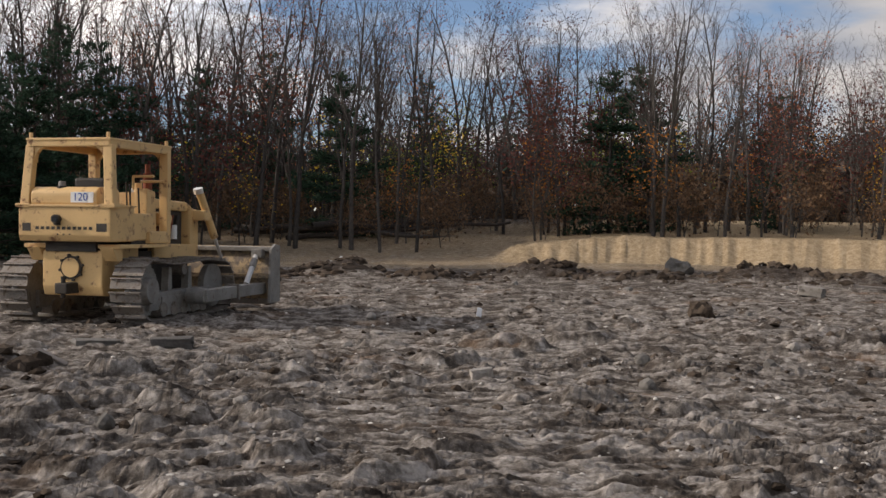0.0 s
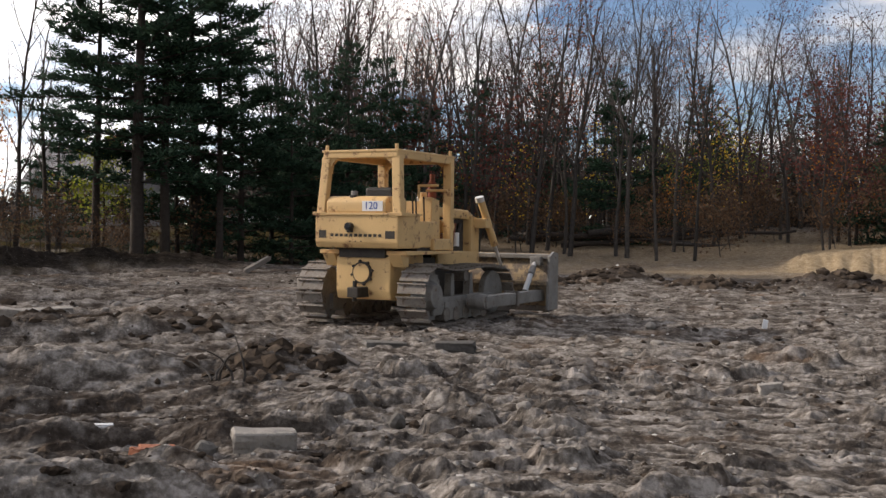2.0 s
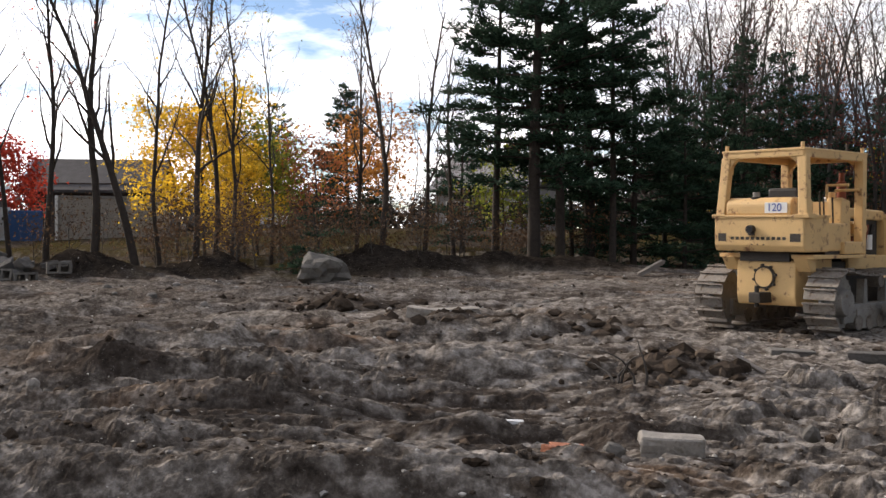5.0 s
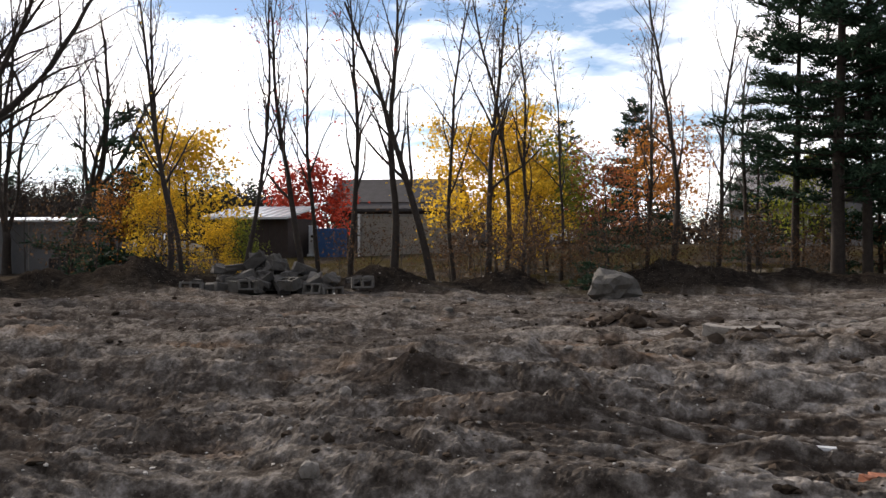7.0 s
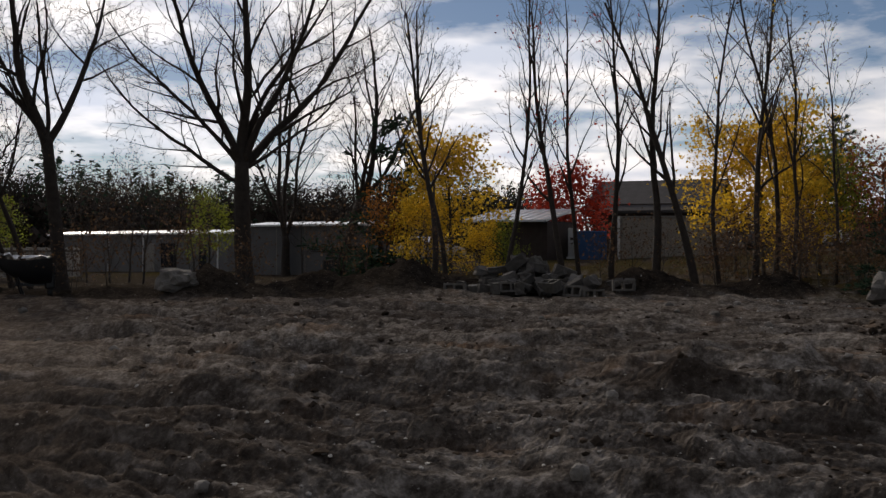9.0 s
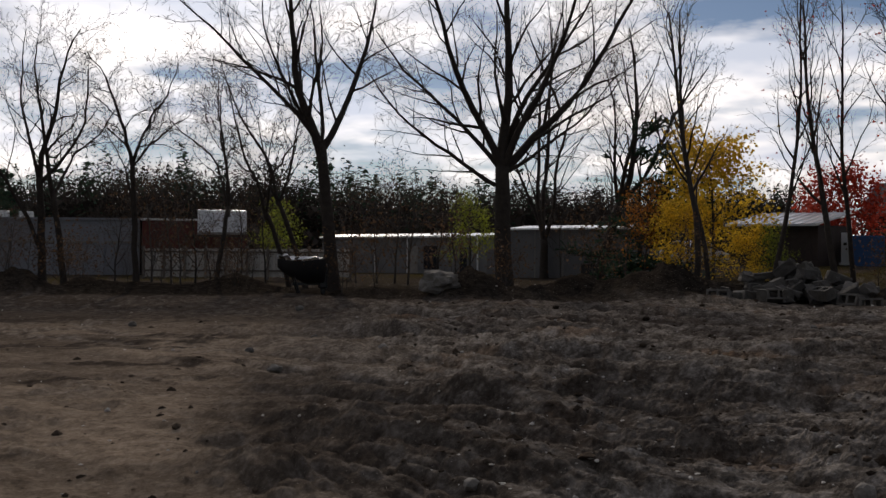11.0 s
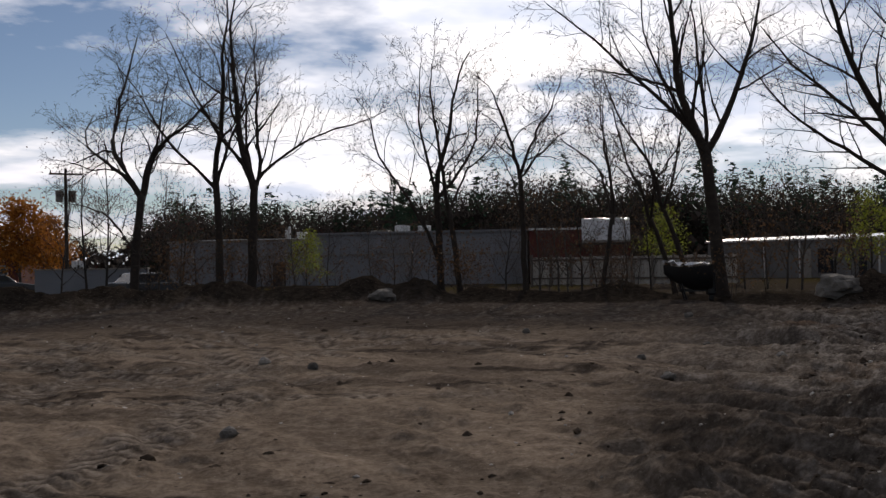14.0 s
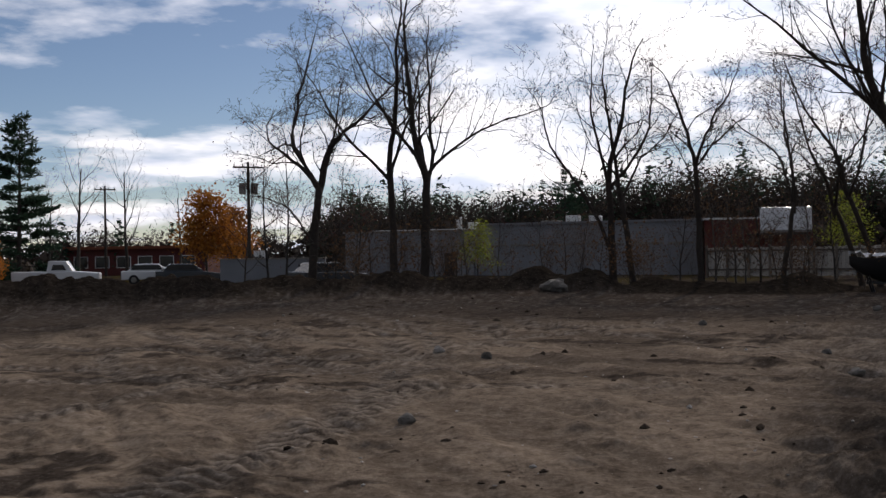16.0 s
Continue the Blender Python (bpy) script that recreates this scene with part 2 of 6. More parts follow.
M_SIDING = mat("grey painted siding", (0.15, 0.15, 0.152), (0.11, 0.11, 0.113), 1.2, 0.7, 0, 0.15, 30, (0.25, 0.25, 0.25), 0.66)
M_BLOCKWALL = mat("pale blue grey block wall", (0.26, 0.27, 0.295), (0.20, 0.21, 0.23), 0.7, 0.85, 0, 0.2, 20, (0.19, 0.195, 0.21), 0.64)
M_ROOFMETAL = mat("shiny roof sheet", (0.72, 0.73, 0.74), (0.6, 0.61, 0.63), 2, 0.28, 0.5, 0.05, 20)
M_DARKROOF = mat("dark roofing", (0.07, 0.065, 0.065), (0.045, 0.04, 0.04), 2, 0.8)
M_REDWALL = mat("dull red painted wall", (0.13, 0.034, 0.03), (0.09, 0.028, 0.025), 2, 0.8, 0, 0.3, 20)
M_BROWNWALL = mat("dark brown boards", (0.06, 0.045, 0.04), (0.04, 0.03, 0.027), 3, 0.85)
M_WOOD = mat("weathered fence wood", (0.22, 0.195, 0.17), (0.13, 0.11, 0.095), 4, 0.9, 0, 0.5, 25, rand=0.2)
M_FENCE = mat("pale weathered boards", (0.58, 0.56, 0.52), (0.44, 0.42, 0.39), 4, 0.9, 0, 0.4, 25, rand=0.15)
M_GLASS = mat("dark window glass", (0.02, 0.022, 0.025), (0.03, 0.03, 0.035), 1, 0.12, 0, 0, spec=0.6)
M_HULL = mat("black boat hull", (0.012, 0.012, 0.014), (0.02, 0.02, 0.022), 3, 0.3, 0, 0.05, spec=0.5)
M_TARP = mat("crumpled silver tarp", (0.72, 0.73, 0.75), (0.5, 0.52, 0.55), 6, 0.35, 0.0, 0.8, 12)
M_TEAL = mat("teal plastic", (0.03, 0.24, 0.26), (0.02, 0.18, 0.2), 3, 0.5)
M_BLUEBOX = mat("blue painted steel", (0.03, 0.10, 0.27), (0.025, 0.08, 0.2), 3, 0.5)
M_BEIGE = mat("beige container steel", (0.36, 0.33, 0.29), (0.28, 0.26, 0.23), 1.5, 0.7, 0, 0.2, 20)
M_CARWHITE = mat("white car paint", (0.70, 0.71, 0.72), (0.62, 0.63, 0.64), 1, 0.25, 0, 0.0, spec=0.6)
M_CARDARK = mat("dark car paint", (0.045, 0.05, 0.06), (0.03, 0.035, 0.04), 1, 0.25, 0, 0.0, spec=0.6)
M_TYRE = mat("tyre rubber", (0.02, 0.02, 0.02), (0.03, 0.028, 0.026), 8, 0.85)
M_FARWOOD = mat("far brown woods", (0.070, 0.052, 0.042), (0.040, 0.034, 0.028), 0.2, 0.95, 0, 0, 2, island=0.45)
M_SHINGLE = mat("grey house cladding", (0.30, 0.29, 0.29), (0.22, 0.215, 0.21), 2, 0.85)

# ---- ground ----
LATTICE = np.random.RandomState(7).rand(256, 256)


def vnoise(x, y, seed=0):
    """Smooth noise from 0 to 1, one cell a metre."""
    x, y = x + seed * 17.3, y + seed * 9.1
    i, j = np.floor(x).astype(int), np.floor(y).astype(int)
    u, v = x - i, y - j
    u, v = u * u * (3 - 2 * u), v * v * (3 - 2 * v)
    g = lambda a, b: LATTICE[a % 256, b % 256]
    return (g(i, j) * (1 - u) + g(i + 1, j) * u) * (1 - v) + (g(i, j + 1) * (1 - u) + g(i + 1, j + 1) * u) * v


def fbm(x, y, seed=0, octaves=4, gain=0.5):
    s, a, t = 0.0, 1.0, 0.0
    for k in range(octaves):
        s = s + a * vnoise(x * 2.03 ** k, y * 2.03 ** k, seed + k * 3)
        t += a
        a *= gain
    return s / t - 0.5


def step(a, b, x):
    t = np.clip((x - a) / (b - a), 0, 1)
    return t * t * (3 - 2 * t)


EDGE_AZ = (-30, -2, 8, 22, 27, 35, 42, 49, 55, 64, 75, 82, 85, 91, 101, 111, 121, 130, 150)
EDGE_D = (45, 45, 46, 46, 42, 36, 32.5, 34, 34, 33, 34, 36, 38, 38.5, 39.5, 39, 36.7, 36, 36)
RISE_AZ = (-30, -2, 8, 22, 45, 55, 63, 72, 85, 95, 130)
RISE_Z = (2.0, 1.9, 1.3, 1.5, 1.4, 0.9, 0.8, 0.1, -0.2, -0.4, -0.4)
# heaps of pushed-up earth: azimuth, distance, half width in degrees, half depth in metres, height
HEAPS = ((66.0, 35.5, 2.4, 2.0, 1.25), (76.5, 36.0, 2.4, 1.6, 1.0), (70.8, 36.5, 2.4, 1.6, 0.9), (99.2, 40.0, 1.6, 1.3, 0.95), (102.0, 40.5, 1.5, 1.2, 0.85),
         (105.8, 41.0, 2.2, 1.2, 0.45), (110.0, 40.0, 2.5, 1.6, 0.9), (114.5, 39.0, 3.0, 1.6, 0.95), (120.0, 38.0, 3.6, 1.8, 1.05), (126.5, 37.5, 3.8, 1.8, 0.95), (132.0, 37.0, 3.8, 1.8, 0.9),
         (92.0, 41.0, 3.0, 1.0, 0.45), (88.3, 41.2, 1.8, 1.2, 0.55), (95.6, 41.5, 2.0, 1.2, 0.5), (105.0, 39.6, 3.4, 1.1, 0.55), (81.0, 37.5, 1.6, 1.0, 0.3), (60.5, 35.5, 3.5, 1.6, 0.8), (53.5, 36.5, 2.6, 1.6, 0.9), (38.0, 38.0, 4.0, 1.8, 0.9), (30.5, 40.0, 5.0, 1.6, 0.8), (47.0, 35.5, 3.0, 1.4, 0.7),
         (5.3, 33.0, 1.9, 1.1, 0.62), (-5.4, 33.5, 2.6, 1.0, 0.58), (-16.5, 33.5, 2.8, 1.0, 0.52), (0.8, 31.5, 1.6, 0.9, 0.34), (-10.5, 32.5, 2.2, 0.9, 0.33), (10.0, 30.5, 1.6, 0.9, 0.3), (-21.0, 32.5, 2.0, 0.8, 0.25),
         (33.7, 17.5, 3.3, 0.8, 0.27), (28.5, 17.0, 2.2, 0.6, 0.22), (23.5, 12.2, 2.0, 0.45, 0.2), (26.0, 8.7, 2.4, 0.45, 0.16), (52.5, 11.5, 3.6, 0.5, 0.2), (45.5, 9.6, 4.0, 0.45, 0.16), (40.0, 22.0, 2.2, 0.7, 0.3))


def az_of(x, y):
    return np.degrees(np.arctan2(-x, y))


TYRES = ((-21.0, -2.5, 3.2, 0.26), (-18.6, -0.5, 4.4, 0.26), (-24.0, 1.0, 3.5, 0.26), (-12.0, -16.0, 9.0, 0.30), (-30.0, -9.0, 14.0, 0.28), (-27.5, -10.0, 14.0, 0.28), (-19.0, -13.0, 8.0, 0.3), (-9.0, -30.0, 26.0, 0.34), (-7.2, -30.0, 26.0, 0.34), (-25.0, -3.0, 2.6, 0.24), (-17.0, -5.5, 5.0, 0.26), (-40.0, 8.0, 27.0, 0.3), (-40.0, 8.0, 28.8, 0.3))


def tyre_prints(x, y):
    """Curved tyre prints: how far inside one a point lies, and its tread."""
    inside, tread = np.zeros_like(x), np.zeros_like(x)
    for cx, cy, rad, wid in TYRES:
        q = np.hypot(x - cx, y - cy) - rad
        k = np.exp(-(q / wid) ** 4 * 1.5)
        tread = np.where(k > inside, 0.5 + 0.5 * np.sin((np.arctan2(y - cy, x - cx) * rad + np.abs(q) * 0.7) * 2 * math.pi / 0.22), tread)
        inside = np.maximum(inside, k)
    return inside * step(-0.16, 0.02, fbm(x * 0.3, y * 0.3, 111, 3)), tread


def plates(x, y, seed=0):
    """Broken crust: for each point the chance number of its plate, a second one, and how far inside the plate it lies."""
    i, j = np.floor(x).astype(int), np.floor(y).astype(int)
    f1, f2 = np.full(x.shape, 9.0), np.full(x.shape, 9.0)
    n1, n2 = np.zeros(x.shape), np.zeros(x.shape)
    for a in (-1, 0, 1):
        for b in (-1, 0, 1):
            p, q = (i + a + seed * 31) % 256, (j + b + seed * 17) % 256
            dx, dy = i + a + LATTICE[p, q] - x, j + b + LATTICE[q, (p + 91) % 256] - y
            dd = dx * dx + dy * dy
            near = dd < f1
            f2 = np.where(near, f1, np.minimum(f2, dd))
            f1 = np.where(near, dd, f1)
            n1 = np.where(near, LATTICE[(p + 57) % 256, q], n1)
            n2 = np.where(near, dx * (LATTICE[p, (q + 13) % 256] - 0.5) + dy * (LATTICE[(p + 29) % 256, (q + 41) % 256] - 0.5), n2)
    return n1, n2, np.sqrt(f2) - np.sqrt(f1)


def crust(x, y):
    """Clods and plates of torn earth, of a hand's and of a fist's size."""
    a = radians(20)
    u, v = x * math.cos(a) + y * math.sin(a), -x * math.sin(a) + y * math.cos(a)
    u, v = u + 0.10 * fbm(x * 4, y * 4, 121, 2), v + 0.10 * fbm(x * 4, y * 4, 124, 2)
    n, t, e = plates(u * 2.6, v * 7.0, 1)
    h = 0.040 * n ** 2.2 * step(0.0, 0.30, e) + 0.03 * t
    n, t, e = plates(u * 7.5, v * 17.0, 2)
    h = h + 0.016 * n ** 1.6 * step(0.0, 0.35, e) + 0.012 * t
    n, t, e = plates(u * 1.6, v * 2.4, 3)
    return h + 0.16 * np.maximum(n - 0.72, 0) * step(0.0, 0.35, e) * 2.2


def flakes(x, y, az, d):
    """Thin crusts of earth, drawn out across the way of the crawler."""
    a = radians(38)
    u, v = x * math.cos(a) + y * math.sin(a), -x * math.sin(a) + y * math.cos(a)
    k = step(16, 34, az)
    f = (1 - k) * fbm(x * 3.6, y * 11.0, 101, 3, 0.62) + k * fbm(u * 3.0, v * 9.0, 104, 3, 0.62)
    return f * (1 - 0.6 * step(20, 34, d))


def height(x, y, relief=True):
    """The height of the ground at x, y (arrays)."""
    az, d = az_of(x, y), np.hypot(x, y)
    edge = np.interp(az, EDGE_AZ, EDGE_D)
    h = np.interp(az, RISE_AZ, RISE_Z) * step(0, 1, (d - edge) / (66 - np.minimum(edge, 50)))
    # the cut bank of sand, and the shelf of sand above it
    cut = 45.5 + 1.2 * fbm(az * 0.6, d * 0, 5, 3)
    shelf = step(-1.6, -3.6, az + 0.25 * (d - 46))
    h = h * (1 - shelf) + shelf * (step(0, 1, (d - cut) / 2.2) * (0.72 + 0.36 * step(-3, -10, az)) + 0.9 * step(50, 78, d))
    for a0, d0, wa, wd, hz in HEAPS:
        k = np.exp(-(((az - a0) / wa) ** 2 + ((d - d0) / wd) ** 2) * 1.1)
        h = h + hz * k * (0.85 + 0.9 * fbm(x * 1.1, y * 1.1, 31, 4, 0.6))
    h = h + 0.22 * fbm(x * 0.11, y * 0.11, 2, 3) * step(8, 16, d)
    if not relief:
        return h
    near = 1 - step(40, 60, d)
    packed = step(80, 92, az + 0.5 * (d - 14) * (d < 14)) * near
    churn = (1 - 0.80 * packed) * near
    # ruts that run across, pushed up by the blade
    wide = step(16, 34, az) * churn
    a = radians(38)
    u, v = x * math.cos(a) + y * math.sin(a), -x * math.sin(a) + y * math.cos(a)
    warp = 0.9 * fbm(x * 0.35, y * 0.35, 11, 3)
    ridge = fbm(u * 0.26, v * 1.55 + warp * 1.6, 12, 3, 0.42)
    far = 1 - 0.45 * step(18, 32, d)
    h = h + wide * far * (0.78 * ridge - 0.24 * np.abs(fbm(u * 0.5, v * 2.2 + warp, 15, 2)) + 0.16 * fbm(u * 0.7, v * 4.0, 16, 2))
    # prints of the crawler's plates: bands of short bars across the way it went
    grouse = step(30, 18, az) * (1 - step(19, 26, d)) * near
    for k, (turn, at) in enumerate(((-6, 0.0), (9, 0.35))):
        b = radians(turn)
        s, w = x * math.cos(b) + y * math.sin(b), -x * math.sin(b) + y * math.cos(b)
        band = step(0.30, 0.44, np.abs(((s + at + 0.25 * fbm(w * 0.3, s * 0.1, 40 + k, 2)) % 1.05) - 0.52) * -1 + 0.62)
        where = step(-0.16, -0.02, fbm(x * 0.45, y * 0.45, 21 + 5 * k, 3))
        bar = (w + 0.10 * fbm(s * 1.2, w * 0.7, 44, 2)) % 0.172 / 0.172
        bar = step(0.0, 0.25, bar) * (1 - step(0.42, 0.95, bar))
        h = h + grouse * where * band * (0.048 * bar - 0.02) * (0.4 + 1.1 * vnoise(x * 3.1, y * 3.1, 51))
    # flaky crusts between the prints and along the ruts
    h = h + flakes(x, y, az, d) * 0.06 * churn
    torn = step(-0.22, 0.10, fbm(x * 0.55, y * 0.55, 131, 3))
    h = h + crust(x, y) * churn * (0.45 + 0.85 * torn) * (1 - 0.55 * step(11, 26, d))
    # tyre prints on the packed dirt
    ins, tread = tyre_prints(x, y)
    h = h + packed * ins * (0.018 * tread - 0.025)
    # lumps and crumbs
    rough = 0.35 + 0.65 * churn
    h = h + churn * (0.12 * fbm(x * 0.7, y * 0.7, 3, 3) + 0.15 * np.maximum(fbm(x * 1.7, y * 1.7, 8, 4, 0.55) - 0.09, 0))
    h = h + near * rough * ((1 - 0.5 * step(12, 26, d)) * (0.04 * np.abs(fbm(x * 2.4, y * 2.4, 4, 4, 0.6)) + 0.024 * fbm(x * 7.0, y * 7.0, 9, 3, 0.65)) + 0.018 * np.maximum(fbm(x * 8.5, y * 8.5, 6, 3, 0.6), -0.05))
    pack2 = packed * step(-0.02, 0.12, fbm(x * 0.25, y * 0.8, 61, 3))
    h = h + pack2 * 0.20 * np.maximum(fbm(x * 2.6, y * 2.6, 62, 4, 0.6), -0.02)
    h = h + shelf * near * step(0, 1, (d - cut + 0.6) / 1.2) * (1 - step(0, 1, (d - cut - 2.4) / 1.5)) * 0.55 * fbm(az * 2.6, d * 0.6, 71, 4, 0.6)
    return h


def ground_zs(x, y):
    return height(np.array(x), np.array(y), False)


def ground_z(x, y):
    return float(height(np.array([x]), np.array([y]), False)[0])


def on_ground(az, d, dz=0.0):
    p = polar(az, d)
    p.z = ground_z(p.x, p.y) + dz
    return p


def grid_mesh(name, verts, quads):
    me = bpy.data.meshes.new(name)
    me.vertices.add(len(verts))
    me.vertices.foreach_set("co", verts.astype(np.float32).ravel())
    me.loops.add(quads.size)
    me.loops.foreach_set("vertex_index", quads.astype(np.int32).ravel())
    me.polygons.add(len(quads))
    me.polygons.foreach_set("loop_start", np.arange(0, quads.size, 4, dtype=np.int32))
    me.update(calc_edges=True)
    me.validate()
    return me


def build_ground():
    radii = [0.05, 1.5, 3.0, 4.5, 5.2]
    while radii[-1] < 52:
        radii.append(radii[-1] + max(0.029, radii[-1] ** 2 / 2200))
    while radii[-1] < 2500:
        radii.append(radii[-1] * 1.09)
    azs = np.concatenate([np.arange(-26, 82, 0.11), np.arange(82, 133, 0.16), np.arange(133, 334, 4.0)])
    r, a = np.meshgrid(np.array(radii), np.radians(azs), indexing="ij")
    x, y = -r * np.sin(a), r * np.cos(a)
    z = height(x.ravel(), y.ravel()).reshape(x.shape)
    n, m = x.shape
    i, j = np.meshgrid(np.arange(n - 1), np.arange(m), indexing="ij")
    k = (j + 1) % m
    quads = np.stack([i * m + j, (i + 1) * m + j, (i + 1) * m + k, i * m + k], -1).reshape(-1, 4)
    me = grid_mesh("ground", np.stack([x, y, z], -1).reshape(-1, 3), quads[:, ::-1])
    az, d = az_of(x, y), r
    edge = np.interp(az, EDGE_AZ, EDGE_D)
    sand = step(-1.4, -3.2, az + 0.25 * (d - 46)) * step(44.6, 45.6, d + 1.2 * fbm(x, y, 80, 3))
    sand = np.maximum(sand, 0.55 * step(36, 41, d + 5 * fbm(x * 0.3, y * 0.3, 81, 3)) * (1 - step(11, 16, az)) * (1 - step(58, 64, d)))
    litter = step(-1.5, 2.5, d - edge + 5 * fbm(x * 0.3, y * 0.3, 82, 3)) * (1 - sand) * step(10, 18, az)
    litter = np.maximum(litter, 0.8 * step(108, 112, az) * (1 - step(119, 122, az)) * step(-3.2, -2.0, d - edge) * step(-0.1, 0.1, fbm(x * 0.8, y * 0.8, 84, 3)))
    packed = step(74, 90, az + 14 * fbm(x * 0.2, y * 0.2, 83, 3)) * (1 - step(26, 33, d + 6 * fbm(x * 0.2, y * 0.4, 85, 3)))
    col = np.stack([sand, litter, packed, np.ones_like(sand)], -1).reshape(-1, 4).astype(np.float32)
    # moist soil: fresh heaps and streaks between; also shade of rut troughs, coloured in
    heap = np.zeros_like(d)
    for a0, d0, wa, wd, hz in HEAPS:
        heap = np.maximum(heap, np.exp(-(((az - a0) / (wa * 1.15)) ** 2 + ((d - d0) / (wd * 1.3)) ** 2)))
    t = radians(38)
    u, v = x * math.cos(t) + y * math.sin(t), -x * math.sin(t) + y * math.cos(t)
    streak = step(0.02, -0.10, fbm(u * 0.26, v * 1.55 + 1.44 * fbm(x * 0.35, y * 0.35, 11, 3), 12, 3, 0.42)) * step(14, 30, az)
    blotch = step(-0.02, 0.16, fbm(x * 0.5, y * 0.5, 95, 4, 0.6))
    moist_shade = np.clip(np.maximum(step(0.25, 0.6, heap), 0.95 * streak) + 0.55 * blotch, 0, 1) * (1 - sand) * (1 - 0.6 * packed)
    moist_shade = np.maximum(moist_shade, 0.7 * step(23, 34, d) * step(58, 72, az) * (d < 60))
    moist_shade = np.maximum(moist_shade, 0.8 * step(56, 66, az) * (1 - step(86, 93, az)) * (1 - step(12, 16, d)) * step(-0.14, 0.0, fbm(x * 0.5, y * 0.5, 98, 3)))
    ins, tread = tyre_prints(x, y)
    moist_shade = np.maximum(moist_shade, packed * 0.6 * step(0.03, 0.12, fbm(x * 0.9, y * 0.22, 96, 4, 0.6)))
    moist_shade = np.maximum(moist_shade, 0.85 * step(20, 27, d + 5 * fbm(x * 0.15, y * 0.3, 97, 3)) * step(76, 84, az) * (d < 46))
    # shade in the hollows between flakes, put into the colour
    moist_shade = np.maximum(moist_shade, 0.7 * step(-0.02, -0.14, flakes(x, y, az, d)) * (1 - sand) * (1 - packed) * (d < 45))
    # raised flakes paler: dry crust, with the light on their tops coloured in
    dry_lit = step(0.0, 0.12, flakes(x, y, az, d)) * (0.62 - 0.40 * step(30, 55, az)) * (1 - packed) * (1 - sand) * (1 - 0.7 * step(0.3, 0.7, heap)) * (d < 50)
    smear = step(0.0, 0.09, fbm(x * 0.95 + 0.5 * fbm(x * 0.4, y * 0.4, 141, 2), y * 0.24, 142, 4, 0.62)) * step(-0.16, 0.06, fbm(x * 2.2, y * 2.2, 145, 3, 0.6))
    moist_shade = np.maximum(moist_shade, packed * 0.95 * smear)
    moist_shade = np.maximum(moist_shade, packed * 0.9 * ins * (1 - tread))
    dry_lit = np.maximum(dry_lit, packed * 0.3 * ins * tread)
    # near-black tone on heaps past 30 m and along the field's edge
    dark_earth = step(0.25, 0.55, heap) * step(30, 33, d) * (az > 25) * (0.85 + 0 * d)
    dark_earth = np.maximum(dark_earth, 0.8 * step(64, 70, az) * step(-1.6, 0.2, d - edge + 1.5 * fbm(x * 0.5, y * 0.5, 99, 3)) * (1 - step(5, 9, d - edge)))
    me.color_attributes.new("moist_shade", "FLOAT_COLOR", "POINT").data.foreach_set("color", np.stack([moist_shade, dry_lit, dark_earth, 1 + 0 * moist_shade], -1).astype(np.float32).ravel())
    at = me.color_attributes.new("soil", "FLOAT_COLOR", "POINT")
    at.data.foreach_set("color", col.ravel())
    crisp = (az < 70) & (d < 13)  # torn earth close by keeps its sharp edges
    me.polygons.foreach_set("use_smooth", ~crisp[:-1].ravel())
    me.materials.append(M_SOIL)
    return tagged(new("ground", me), "churned dark soil with ruts, crawler prints and a sandy cut bank", "ground", kind="structure")


ground = build_ground()

# ---- building helpers ----
class Soup:
    """Vertices and faces gathered for one mesh."""

    def __init__(self):
        self.v, self.f = [], []

    def tube(self, pts, radii, sides):
        base, rings = len(self.v), len(pts)
        if rings == 2 and sides == 3:  # a last twig: a thin spike
            d = (pts[1] - pts[0]).normalized()
            s = d.orthogonal().normalized() * radii[0]
            t = d.cross(s)
            self.v += [pts[0] + s, pts[0] - s * 0.5 + t * 0.87, pts[0] - s * 0.5 - t * 0.87, pts[1]]
            self.f += [(base, base + 1, base + 3), (base + 1, base + 2, base + 3), (base + 2, base, base + 3)]
            return
        for i, (p, r) in enumerate(zip(pts, radii)):
            d = (pts[min(i + 1, rings - 1)] - pts[max(i - 1, 0)]).normalized()
            s = d.cross(Vector((0.3, 0.9, 0.2)) if abs(d.z) > 0.8 else Vector((0, 0, 1))).normalized()
            t = d.cross(s)
            for k in range(sides):
                a = 2 * math.pi * k / sides
                self.v.append(p + (s * math.cos(a) + t * math.sin(a)) * r)
        for i in range(rings - 1):
            for k in range(sides):
                q = (k + 1) % sides
                self.f.append((base + i * sides + k, base + i * sides + q, base + (i + 1) * sides + q, base + (i + 1) * sides + k))
        self.f.append(tuple(base + (rings - 1) * sides + k for k in range(sides)))

    def leaf(self, p, u, v):
        b = len(self.v)
        self.v += [p - u * 1.1, p + u * 0.7 + v * 1.2, p + u * 0.7 - v * 1.2]
        self.f.append((b, b + 1, b + 2))

    def box(self, a, b):
        n = len(self.v)
        self.v += [Vector((x, y, z)) for z in (a[2], b[2]) for y in (a[1], b[1]) for x in (a[0], b[0])]
        self.f += [tuple(n + i for i in q) for q in ((0, 2, 3, 1), (4, 5, 7, 6), (0, 1, 5, 4), (2, 6, 7, 3), (1, 3, 7, 5), (0, 4, 6, 2))]

    def mesh(self, name, material, smooth=False):
        me = bpy.data.meshes.new(name)
        me.from_pydata([tuple(q) for q in self.v], [], self.f)
        me.materials.append(material)
        if smooth:
            me.polygons.foreach_set("use_smooth", np.ones(len(me.polygons), dtype=bool))
        return me


